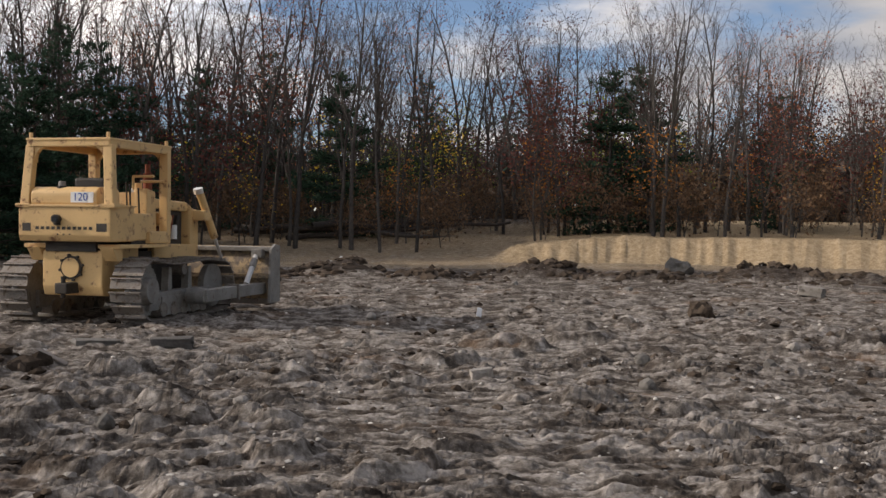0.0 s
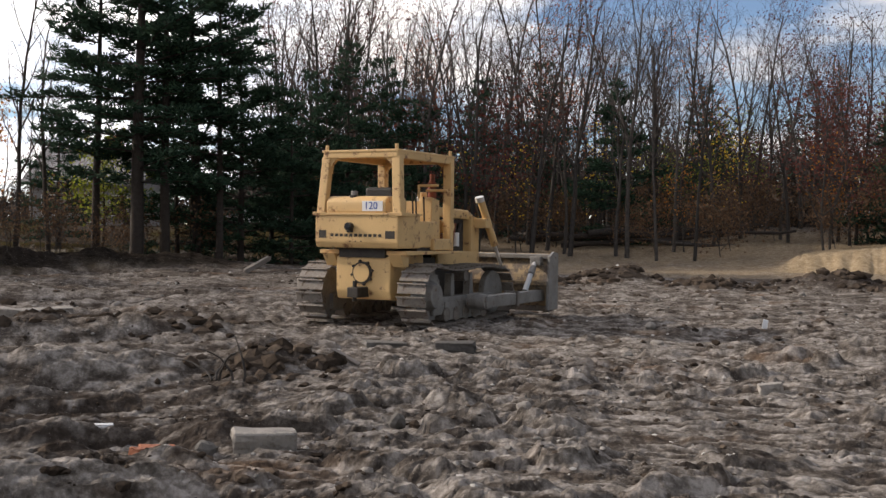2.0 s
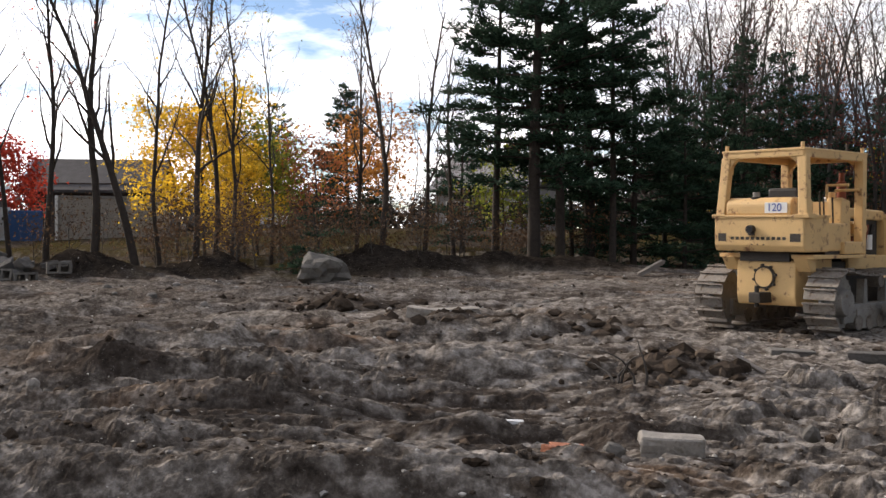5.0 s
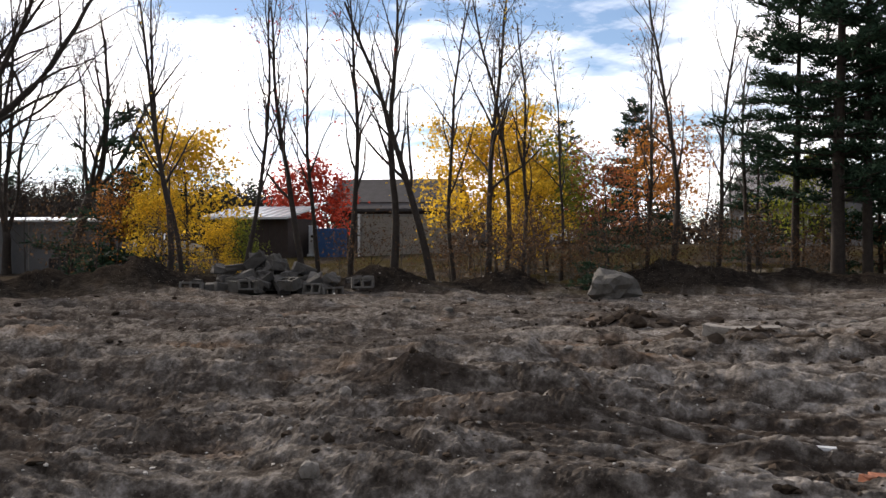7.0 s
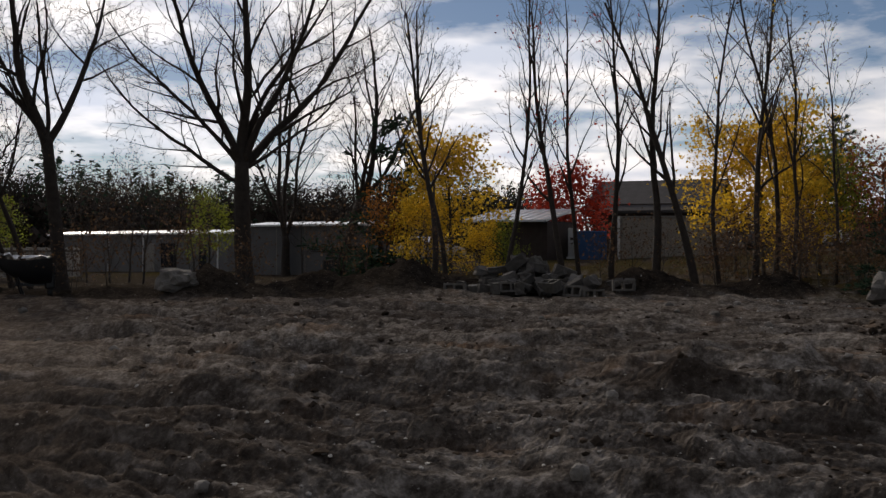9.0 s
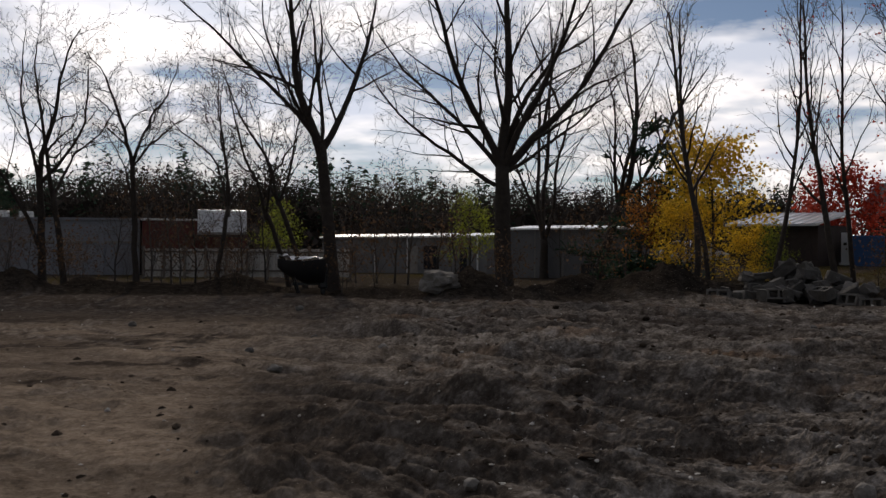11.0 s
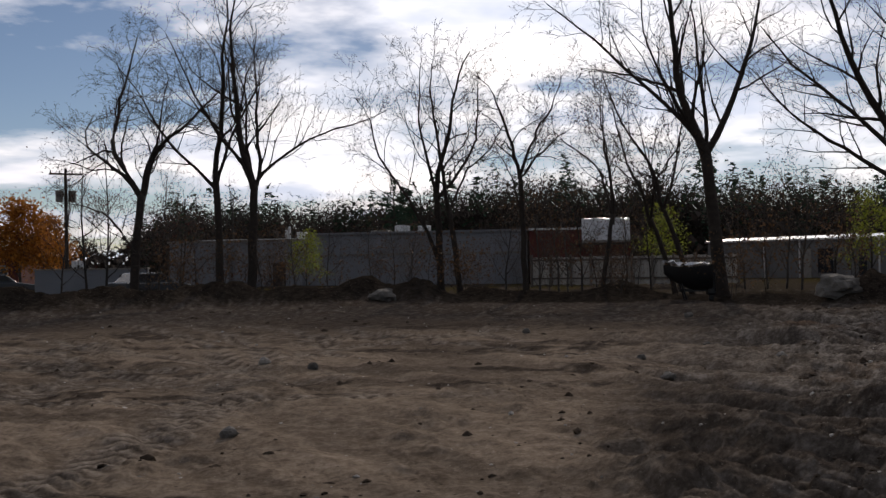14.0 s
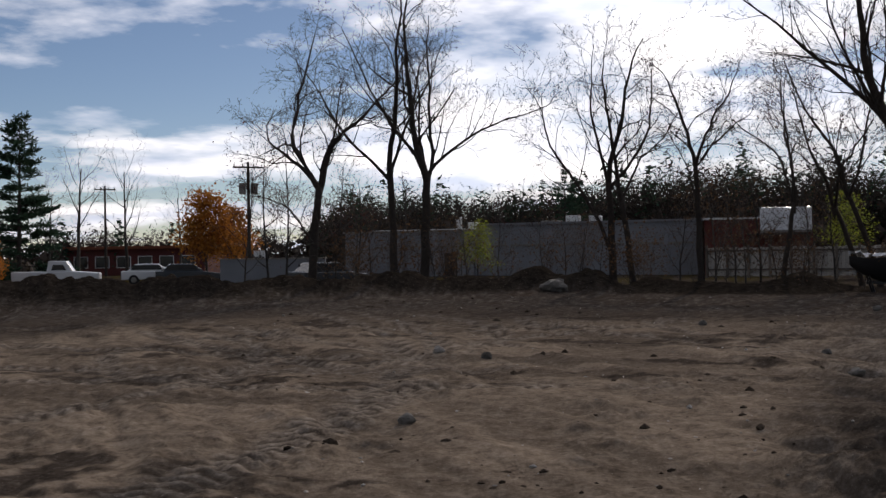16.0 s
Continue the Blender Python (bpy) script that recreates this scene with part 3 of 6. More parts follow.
def child(name, mesh, parent, label="", m=None):
    ob = new(name, mesh)
    ob.parent = parent
    if m is not None:
        ob.matrix_local = m
    if label:
        ob["label"] = label
    return ob


def part(name, bm, material, parent, label="", m=None, bevel=0.0, smooth=False):
    if bevel:
        bmesh.ops.bevel(bm, geom=list(bm.edges), offset=bevel, segments=2, affect="EDGES", profile=0.6)
    me = bpy.data.meshes.new(name)
    bm.to_mesh(me)
    bm.free()
    me.materials.append(material)
    if smooth:
        me.polygons.foreach_set("use_smooth", np.ones(len(me.polygons), dtype=bool))
    return child(name, me, parent, label, m)


def box(x0, x1, y0, y1, z0, z1, bm=None):
    bm = bm or bmesh.new()
    bmesh.ops.create_cube(bm, size=1, matrix=Matrix.LocRotScale(((x0 + x1) / 2, (y0 + y1) / 2, (z0 + z1) / 2), None, (abs(x1 - x0), abs(y1 - y0), abs(z1 - z0))))
    return bm


def rod(a, b, r, sides=12, bm=None, r2=None):
    bm = bm or bmesh.new()
    a, b = Vector(a), Vector(b)
    m = Matrix.Translation((a + b) / 2) @ (b - a).to_track_quat("Z", "Y").to_matrix().to_4x4()
    bmesh.ops.create_cone(bm, cap_ends=True, segments=sides, radius1=r, radius2=r if r2 is None else r2, depth=(b - a).length, matrix=m)
    return bm


def prism(outline, x0, x1, bm=None):
    """A solid with the outline [(y, z), ...] from x0 to x1."""
    bm = bm or bmesh.new()
    a = [bm.verts.new((x0, y, z)) for y, z in outline]
    b = [bm.verts.new((x1, y, z)) for y, z in outline]
    n = len(outline)
    bm.faces.new(a)
    bm.faces.new(b[::-1])
    for i in range(n):
        bm.faces.new((a[i], b[i], b[(i + 1) % n], a[(i + 1) % n]))
    bmesh.ops.recalc_face_normals(bm, faces=list(bm.faces))
    return bm


def thing(name, m, label, category, group="", kind=""):
    ob = new(name)
    ob.empty_display_size = 0.2
    ob.matrix_world = m
    return tagged(ob, label, category, group, kind)


# ---- trees ----
UP = Vector((0, 0, 1))


def grow(wood, twigs, tips, rng, p, d, length, r, level, spec):
    """One branch and all that grows from it. spec: for each level segments, sides, wiggle, lift, children, first child, child angle, child length."""
    seg, sides, wig, lift, kids, first, ang, ratio = spec[level]
    pts, rad = [p.copy()], [r]
    end = 0.25 if level == 0 else 0.18
    for i in range(seg):
        d = (d + Vector((rng.gauss(0, wig), rng.gauss(0, wig), rng.gauss(0, wig) + lift))).normalized()
        p = p + d * (length / seg)
        pts.append(p)
        rad.append(r * (1 - (1 - end) * ((i + 1) / seg) ** 0.9))
    (wood if level < 2 else twigs).tube(pts, rad, sides)
    last = level + 1 >= len(spec)
    if last:
        tips.append((pts[-1], d))
        tips.append((pts[len(pts) // 2], d))
        return
    turn = rng.uniform(0, 6.28)
    for k in range(kids):
        t = first + (1 - first) * (k + rng.uniform(0.1, 0.9)) / kids
        i = min(int(t * seg), seg - 1)
        f = t * seg - i
        q = pts[i].lerp(pts[i + 1], f)
        rr = (rad[i] * (1 - f) + rad[i + 1] * f)
        ax = (pts[i + 1] - pts[i]).normalized()
        turn += 2.4 + rng.uniform(-0.5, 0.5)
        side = ax.orthogonal().normalized()
        side.rotate(Matrix.Rotation(turn, 3, ax))
        g = radians(ang * rng.uniform(0.75, 1.25))
        nd = (ax * math.cos(g) + side * math.sin(g)).normalized()
        grow(wood, twigs, tips, rng, q, nd, length * ratio * (1.15 - 0.55 * t) * rng.uniform(0.75, 1.2), max(rr * (0.62 if level == 0 else 0.48), 0.008), level + 1, spec)


def scatter_leaves(tips, rng, count, size, spread):
    s = Soup()
    for _ in range(count):
        p, d = tips[rng.randrange(len(tips))]
        q = p + Vector((rng.gauss(0, spread), rng.gauss(0, spread), rng.gauss(0, spread * 0.8)))
        u = Vector((rng.gauss(0, 1), rng.gauss(0, 1), rng.gauss(0, 0.7))).normalized()
        v = u.orthogonal().normalized()
        v.rotate(Matrix.Rotation(rng.uniform(0, 6.28), 3, u))
        k = size * rng.uniform(0.6, 1.3)
        s.leaf(q, u * k, v * k * 0.7)
    return s


def tree(label, seed, tall, thick, spec, leaves=0, leaf_mat=None, leaf=0.07, spread=0.25, lean=(0, 0), bark=None, category="tree", name="tree"):
    """A broadleaf tree at the origin: trunk, crown of twigs and, where it keeps any, its leaves."""
    rng = random.Random(seed)
    wood, twigs, tips = Soup(), Soup(), []
    grow(wood, twigs, tips, rng, Vector((0, 0, -0.15)), Vector((lean[0], lean[1], 1)).normalized(), tall, thick, 0, spec)
    ob = thing(name, Matrix.Identity(4), label, category)
    child("trunk", wood.mesh("trunk", bark or M_BARK, True), ob)
    child("crown", twigs.mesh("crown", M_TWIG), ob, "fine bare twigs")
    if leaves:
        child("leaves", scatter_leaves(tips, rng, leaves, leaf, spread).mesh("leaves", leaf_mat), ob)
    return ob


# segments, sides, wiggle, lift, children, first child, child angle, child length
SLIM = ((10, 6, 0.045, 0.03, 15, 0.30, 38, 0.30), (5, 4, 0.10, 0.10, 5, 0.25, 38, 0.50), (2, 3, 0.13, 0.06, 4, 0.2, 36, 0.55), (1, 3, 0.15, 0.05, 0, 0, 0, 0))
POLE = ((10, 5, 0.035, 0.02, 12, 0.42, 32, 0.24), (3, 3, 0.10, 0.12, 6, 0.25, 38, 0.5), (2, 3, 0.13, 0.06, 4, 0.2, 36, 0.55), (1, 3, 0.15, 0.05, 0, 0, 0, 0))
LEAD = ((12, 7, 0.05, 0.02, 13, 0.30, 30, 0.30), (6, 4, 0.11, 0.10, 6, 0.2, 36, 0.42), (3, 3, 0.15, 0.05, 4, 0.2, 38, 0.5), (2, 3, 0.18, 0.02, 0, 0, 0, 0))
FORKED = ((8, 6, 0.05, 0.02, 8, 0.34, 26, 0.55), (7, 4, 0.09, 0.06, 7, 0.25, 34, 0.36), (2, 3, 0.14, 0.06, 5, 0.15, 36, 0.55), (1, 3, 0.15, 0.05, 0, 0, 0, 0))
ELM = ((9, 8, 0.06, 0.03, 9, 0.30, 42, 0.52), (7, 5, 0.12, 0.07, 6, 0.25, 42, 0.48), (3, 3, 0.16, 0.04, 4, 0.2, 40, 0.5), (2, 3, 0.2, 0.02, 2, 0.2, 40, 0.5), (1, 3, 0.2, 0, 0, 0, 0, 0))
BUSHY = ((7, 6, 0.06, 0.03, 12, 0.14, 48, 0.42), (5, 4, 0.12, 0.08, 6, 0.2, 42, 0.5), (2, 3, 0.15, 0.03, 4, 0.2, 40, 0.5), (1, 3, 0.15, 0.0, 0, 0, 0, 0))
SHRUB = ((4, 4, 0.08, 0.03, 9, 0.08, 46, 0.55), (3, 3, 0.14, 0.06, 5, 0.2, 42, 0.5), (1, 3, 0.15, 0.03, 0, 0, 0, 0))


def pine(label, seed, tall, thick, reach, bare=0.12, ragged=0.3, tufts=8, blade=0.14, category="pine tree", gap=0.5):
    """A conifer: whorls of boughs, each with side shoots that carry flat plumes of needles."""
    rng = random.Random(seed)
    wood, boughs, green = Soup(), Soup(), Soup()
    pts, rad, p, d = [], [], Vector((0, 0, -0.2)), Vector((0, 0, 1))
    for i in range(13):
        pts.append(p.copy())
        rad.append(thick * (1 - 0.93 * i / 12))
        d = (d + Vector((rng.gauss(0, 0.012), rng.gauss(0, 0.012), 0.1))).normalized()
        p = p + d * (tall / 12)
    wood.tube(pts, rad, 8)
    z = bare * tall
    while z < tall * 0.985:
        t = z / tall
        i = min(int(t * 12), 11)
        c = pts[i].lerp(pts[i + 1], t * 12 - i)
        span = reach * (1 - ((t - bare) / (1 - bare)) ** 1.35) * (0.7 + 0.3 * min(1, (t - bare) * 8)) + 0.25
        for k in range(rng.choice((3, 4, 4, 5))):
            a = rng.uniform(0, 6.28)
            ln = span * rng.uniform(1 - ragged * 1.6, 1 + ragged * 0.7)
            dirn = Vector((math.cos(a), math.sin(a), rng.uniform(-0.10, 0.22) + 0.5 * t * t))
            side = Vector((-math.sin(a), math.cos(a), 0))
            q = [c.copy()]
            for s in range(4):
                q.append(q[-1] + dirn * (ln / 4))
                dirn = dirn + Vector((rng.gauss(0, 0.09), rng.gauss(0, 0.09), 0.05 - 0.10 * (1 - t)))
            boughs.tube(q, [0.035 * (1 - 0.2 * s) * (0.5 + ln / 4) for s in range(5)], 3)
            n = max(2, int(tufts * ln))
            for s in range(n):
                f = 0.28 + 0.72 * (s + rng.random()) / n
                j = min(int(f * 4), 3)
                away = rng.gauss(0, 0.34) * min(1.0, 0.3 + ln / 3) * (1.25 - 0.6 * f)
                o = q[j].lerp(q[j + 1], f * 4 - j) + side * away + Vector((rng.gauss(0, 0.08), rng.gauss(0, 0.08), rng.gauss(0.05, 0.07)))
                ahead = (dirn.normalized() + side * (1.2 if away > 0 else -1.2) * rng.random()).normalized()
                for b in range(11):
                    u = (ahead * rng.uniform(0.2, 1.0) + Vector((rng.gauss(0, 0.6), rng.gauss(0, 0.6), rng.gauss(0.2, 0.28)))).normalized() * blade * rng.uniform(0.9, 1.8)
                    v = Vector((rng.gauss(0, 1), rng.gauss(0, 1), rng.gauss(0, 1))).cross(u).normalized() * blade * 0.17
                    green.leaf(o + u * 0.7, u, v)
        z += rng.uniform(0.65, 1.3) * gap
    ob = thing("pine_tree", Matrix.Identity(4), label, category)
    child("trunk", wood.mesh("trunk", M_BARK_DARK, True), ob)
    child("limb_work", boughs.mesh("limb_work", M_BARK_DARK), ob)
    child("crown", green.mesh("crown", M_NEEDLE), ob, "dark green needles in ragged layers")
    return ob


def stand(ob, az, d, turn=0.0, scale=1.0, dz=0.0, label="", group=""):
    """A copy of the tree ob, az degrees to the left and d metres off."""
    p = on_ground(az, d, dz)
    m = Matrix.Translation(p) @ Matrix.Rotation(radians(turn), 4, "Z")
    c = copy_thing(ob, m)
    c.scale = (scale, scale, scale)
    return tagged(c, label, "", group)


def gone(*templates):
    """Take the patterns from which copies were made out of the scene."""
    for ob in templates:
        for o in (*ob.children_recursive, ob):
            bpy.data.objects.remove(o)

# ---- the woods ahead ----
def build_woods():
    rng = random.Random(3)
    kinds = [tree("slender bare tree with grey bark at the wood's edge", 11, 11.0, 0.095, POLE),
             tree("tall thin bare tree with upswept twigs", 12, 11.5, 0.11, SLIM, lean=(0.05, 0)),
             tree("bare grey tree with a few maroon leaves", 13, 10.6, 0.12, SLIM, 700, M_MLEAF, 0.06, 0.3),
             tree("bare tree with a few withered brown leaves", 14, 9.8, 0.10, SLIM, 260, M_BLEAF, 0.05, 0.35),
             tree("bare grey woodland tree", 15, 10.8, 0.12, FORKED, lean=(-0.05, 0.03)),
             tree("slim forked bare tree", 16, 9.6, 0.12, FORKED, 200, M_MLEAF, 0.05, 0.3, lean=(0.04, 0.02)),
             tree("woodland tree keeping rust red leaves in its crown", 17, 9.6, 0.11, SLIM, 900, M_RUSTLEAF, 0.05, 0.3)]
    picks = (0, 1, 1, 2, 3, 4, 4, 5, 5, 1, 0, 4, 2, 6)
    for k in range(190):
        az = rng.uniform(-27, 25)
        d = rng.uniform(50, 84)
        tall = np.interp(az, (-27, -12, 0, 10, 25), (0.74, 0.92, 1.02, 1.14, 1.2)) * rng.uniform(0.85, 1.08) * (0.9 + 0.1 * d / 55)
        stand(kinds[picks[k % 14]], az, d, rng.uniform(0, 360), tall, group="trees of the wood")
    gone(*kinds)
    kinds = [tree("young sapling with orange leaves", 21, 4.5, 0.05, BUSHY, 260, M_OLEAF, 0.07, 0.25, category="sapling", name="sapling"),
             tree("young sapling with yellow leaves", 22, 5.5, 0.05, BUSHY, 220, M_YLEAF, 0.07, 0.25, category="sapling", name="sapling"),
             tree("young sapling with yellow green leaves", 23, 6.0, 0.06, BUSHY, 420, M_GLEAF, 0.07, 0.28, category="sapling", name="sapling"),
             tree("young tree with dull red leaves", 24, 7.0, 0.07, BUSHY, 700, M_MLEAF, 0.08, 0.3),
             tree("low thicket with withered brown leaves", 25, 2.6, 0.03, SHRUB, 800, M_BLEAF, 0.07, 0.4, category="shrub", name="shrub")]
    for k in range(110):
        az = rng.uniform(-26, 22)
        stand(kinds[(0, 4, 4, 2, 4, 3, 4, 4, 1, 4, 3)[k % 11]], az, rng.uniform(51, 68), rng.uniform(0, 360), rng.uniform(0.6, 1.1), group="undergrowth of the wood")
    gone(*kinds)


def build_pines():
    big = pine("tall white pine with ragged dark green boughs", 31, 18.5, 0.27, 4.4, 0.17, 0.5, 9, 0.15, gap=0.72)
    lank = pine("tall thin pine with a bare lower trunk", 34, 16.0, 0.2, 3.1, 0.24, 0.5, 9, 0.15, gap=0.68)
    mid = pine("dense dark green pine at the field's edge", 32, 12.0, 0.18, 3.2, 0.08, 0.35, 8, 0.14, gap=0.56)
    low = pine("young pine with boughs to the ground", 33, 7.5, 0.12, 2.4, 0.04, 0.25, 8, 0.14, gap=0.48)
    for ob, az, d, turn, s in ((big, 30.4, 42, 0, 1.0), (lank, 29.0, 43, 10, 1.05), (big, 27.5, 45, 120, 0.92), (lank, 26.3, 44, 200, 0.85), (lank, 32.4, 44, 60, 0.9), (mid, 25.2, 46, 200, 0.92), (low, 28.4, 46, 10, 1.0),
                               (mid, 23.6, 48, 140, 0.72), (mid, 21.6, 50, 90, 0.74), (mid, 19.8, 51, 300, 0.86), (mid, 18.0, 54, 30, 0.82), (low, 22.6, 47, 60, 1.0), (low, 20.6, 49, 20, 1.0), (low, 17.0, 51, 150, 1.0), (low, 15.4, 54, 330, 1.0),
                               (low, 5.4, 58, 30, 1.15), (low, 12.6, 62, 70, 1.2), (low, -8.6, 57, 200, 1.15), (low, -10.2, 60, 20, 1.2), (mid, 9.4, 66, 10, 0.9), (mid, 1.0, 68, 220, 0.75), (low, -17.0, 63, 90, 1.0), (mid, 34.2, 50, 30, 0.6)):
        stand(ob, az, d, turn, s, group="pines by the wood")
    for az, d, turn, s in ((43.9, 85, 70, 0.85), (100.5, 100, 0, 0.8), (103.5, 120, 40, 0.55)):
        stand(mid, az, d, turn, s, group="far pines")
    gone(big, lank, mid, low)


build_woods()
build_pines()

# ---- bulldozer ----
def text_on(name, body, size, m, material, parent, label="", extrude=0.002):
    cu = bpy.data.curves.new(name, "FONT")
    cu.body, cu.size, cu.extrude, cu.align_x, cu.align_y = body, size, extrude, "CENTER", "CENTER"
    tmp = new(name, cu)
    me = bpy.data.meshes.new_from_object(tmp.evaluated_get(bpy.context.evaluated_depsgraph_get()))
    bpy.data.objects.remove(tmp)
    me.materials.append(material)
    return child(name, me, parent, label, m)


def track_path(rear, front, n):
    """Points along the belt of a crawler track, seen from the side: the sprocket behind, the idler in front, the run above sagging."""
    (yr, zr, rr), (yf, zf, rf) = rear, front
    pts = []
    for k in range(400):
        a = math.pi * 0.5 + math.pi * k / 399
        pts.append((yr + rr * math.cos(a), zr + rr * math.sin(a)))
    for k in range(1, 400):
        t = k / 400
        pts.append((yr + (yf - yr) * t, zr - rr + (zf - rf - zr + rr) * t))
    for k in range(400):
        a = -math.pi * 0.5 + math.pi * k / 399
        pts.append((yf + rf * math.cos(a), zf + rf * math.sin(a)))
    for k in range(1, 400):
        t = k / 400
        sag = 0.035 * math.sin(math.pi * t * 2) - 0.02 * math.sin(math.pi * t)
        pts.append((yf + (yr - yf) * t, zf + rf + (zr + rr - zf - rf) * t + sag))
    pts = np.array(pts + pts[:1])
    run = np.concatenate([[0], np.cumsum(np.hypot(*np.diff(pts, axis=0).T))])
    out = []
    for k in range(n):
        s = run[-1] * k / n
        p = [np.interp(s, run, pts[:, i]) for i in (0, 1)]
        q = [np.interp((s + 0.02) % run[-1], run, pts[:, i]) for i in (0, 1)]
        out.append((p[0], p[1], math.degrees(math.atan2(q[1] - p[1], q[0] - p[0])), run[-1] / n))
    return out


def build_dozer():
    D = thing("bulldozer", pose(-5.59, 16.20, ground_z(-5.4, 17.5) - 0.03, 0, 0, -13.5), "worn yellow crawler bulldozer with a roll cage, standing on churned soil", "bulldozer")
    shoe_bm = box(-0.25, 0.25, -0.078, 0.078, 0, 0.022)
    box(-0.25, 0.25, -0.082, -0.060, 0.02, 0.056, shoe_bm)
    shoe = bpy.data.meshes.new("track_plate")
    shoe_bm.to_mesh(shoe)
    shoe_bm.free()
    shoe.materials.append(M_STEEL)
    for s in (-1, 1):
        x = s * 0.94
        T = part("track_frame", box(x - 0.11, x + 0.11, 0.55, 2.65, 0.22, 0.50), M_GREYPAINT, D, "mud-caked grey steel", bevel=0.02)
        for y, z, a, step_len in track_path((0.50, 0.535, 0.45), (2.82, 0.50, 0.41), 38):
            child("track_plate", shoe, T, "", Matrix.Translation((x, y, z)) @ Matrix.Rotation(radians(a), 4, "X") @ Matrix.Rotation(math.pi, 4, "Y"))
        bm = rod((x - 0.05, 0.50, 0.535), (x + 0.05, 0.50, 0.535), 0.40, 24)
        for k in range(24):
            a = 2 * math.pi * k / 24
            y, z = 0.50 + 0.41 * math.cos(a), 0.535 + 0.41 * math.sin(a)
            box(x - 0.03, x + 0.03, y - 0.03, y + 0.03, z - 0.03, z + 0.03, bm)
        part("sprocket", bm, M_GREYPAINT, T, "mud-caked toothed sprocket")
        part("hub", rod((x + s * 0.04, 0.50, 0.535), (x + s * 0.20, 0.50, 0.535), 0.24, 20, r2=0.19), M_GREYPAINT, T, bevel=0.01)
        part("idler", rod((x - 0.06, 2.82, 0.50), (x + 0.06, 2.82, 0.50), 0.37, 24), M_GREYPAINT, T, "mud-caked idler wheel", bevel=0.02)
        for k in range(5):
            y = 0.95 + 0.33 * k
            part("roller", rod((x - 0.14, y, 0.22), (x + 0.14, y, 0.22), 0.115, 14), M_STEEL, T)
        part("carrier_roller", rod((x - 0.12, 1.65, 0.82), (x + 0.12, 1.65, 0.82), 0.09, 12), M_STEEL, T)
        for y in (1.28, 1.95):
            part("bracket", prism([(y - 0.07, 0.48), (y + 0.07, 0.48), (y + 0.04, 0.86), (y - 0.04, 0.86)], x - 0.06, x + 0.06), M_GREYPAINT, T)
        part("guard", box(x + s * 0.10, x + s * 0.13, 0.9, 2.4, 0.13, 0.42), M_GREYPAINT, T, bevel=0.01)
    # hull and rear case
    part("belly", box(-0.42, 0.42, 0.8, 3.0, 0.42, 1.1), M_ENGINE, D, "oily dark underside")
    rear = part("rear_case", prism([(0.18, 0.46), (1.2, 0.40), (1.2, 1.22), (0.14, 1.14), (0.14, 0.60)], -0.50, 0.50), M_YELLOW, D, "yellow transmission case, rust-streaked", bevel=0.03)
    part("ring", rod((0, 0.10, 0.88), (0, 0.145, 0.88), 0.175, 20), M_BLACKPAINT, rear)
    part("cover_plate", rod((0, 0.085, 0.88), (0, 0.12, 0.88), 0.145, 20), M_YELLOW, rear)
    for k in range(8):
        a = math.pi * 2 * k / 8 + 0.2
        part("bolt", rod((0.185 * math.cos(a), 0.09, 0.88 + 0.185 * math.sin(a)), (0.185 * math.cos(a), 0.14, 0.88 + 0.185 * math.sin(a)), 0.022, 6), M_BLACKPAINT, rear)
    part("drawbar", box(-0.10, 0.10, -0.16, 0.3, 0.50, 0.66), M_ENGINE, D, "dark iron towing hook", bevel=0.02)
    part("hitch_pin", rod((0, -0.09, 0.44), (0, -0.09, 0.76), 0.035, 10), M_ENGINE, D)
    # no machine part: a dark block stands for the shade in this gap
    part("shadow_plate", box(-0.42, 0.42, 0.10, 0.5, 1.12, 1.30), M_ENGINE, D, "dark block in place of the shade under the tank")
    # fenders over the tracks
    for s in (-1, 1):
        part("fender", prism([(0.12, 1.17), (2.05, 1.17), (2.05, 1.21), (0.35, 1.23), (0.12, 1.23)], s * 0.44, s * 0.80), M_YELLOW, D, bevel=0.006)
        part("fender_brace", prism([(0.06, 1.18), (0.34, 1.18), (0.34, 0.98), (0.20, 0.98)], s * 0.50, s * 0.72), M_YELLOW, D, bevel=0.01)
    # fuel tank: lower box, rounded top
    tank = part("fuel_tank", prism([(-0.04, 1.27), (0.62, 1.27), (0.62, 1.80), (-0.08, 1.80), (-0.08, 1.36)], -0.76, 0.76), M_YELLOW, D, "yellow fuel tank with black lettering worn thin", bevel=0.025)
    part("tank_lip", box(-0.78, 0.78, -0.10, 0.64, 1.78, 1.815), M_YELLOW, tank, bevel=0.008)
    top = [(-0.05, 1.81), (0.60, 1.81), (0.60, 2.02), (0.52, 2.08), (0.06, 2.08), (-0.01, 2.05), (-0.05, 1.98)]
    part("tank_top", prism(top, -0.58, 0.52), M_YELLOW, tank, bevel=0.035)
    part("filler_cap", rod((-0.13, 0.08, 2.07), (-0.13, 0.08, 2.16), 0.055, 14), M_GREYPAINT, tank, bevel=0.012)
    part("cap_base", rod((-0.13, 0.08, 2.05), (-0.13, 0.08, 2.09), 0.08, 14), M_ENGINE, tank)
    for s, w in ((-1, 0.14), (1, 0.17)):
        part("recess", box(s * 0.62 - w / 2, s * 0.62 + w / 2, -0.083, -0.02, 1.42, 1.54), M_ENGINE, tank, "dark square cut-out")
    part("lamp_housing", rod((-0.10, -0.16, 1.60), (-0.10, -0.07, 1.60), 0.065, 16), M_ENGINE, tank, "small black rear lamp")
    part("lamp_lens", rod((-0.10, -0.168, 1.60), (-0.10, -0.158, 1.60), 0.045, 14), M_GLASS, tank)
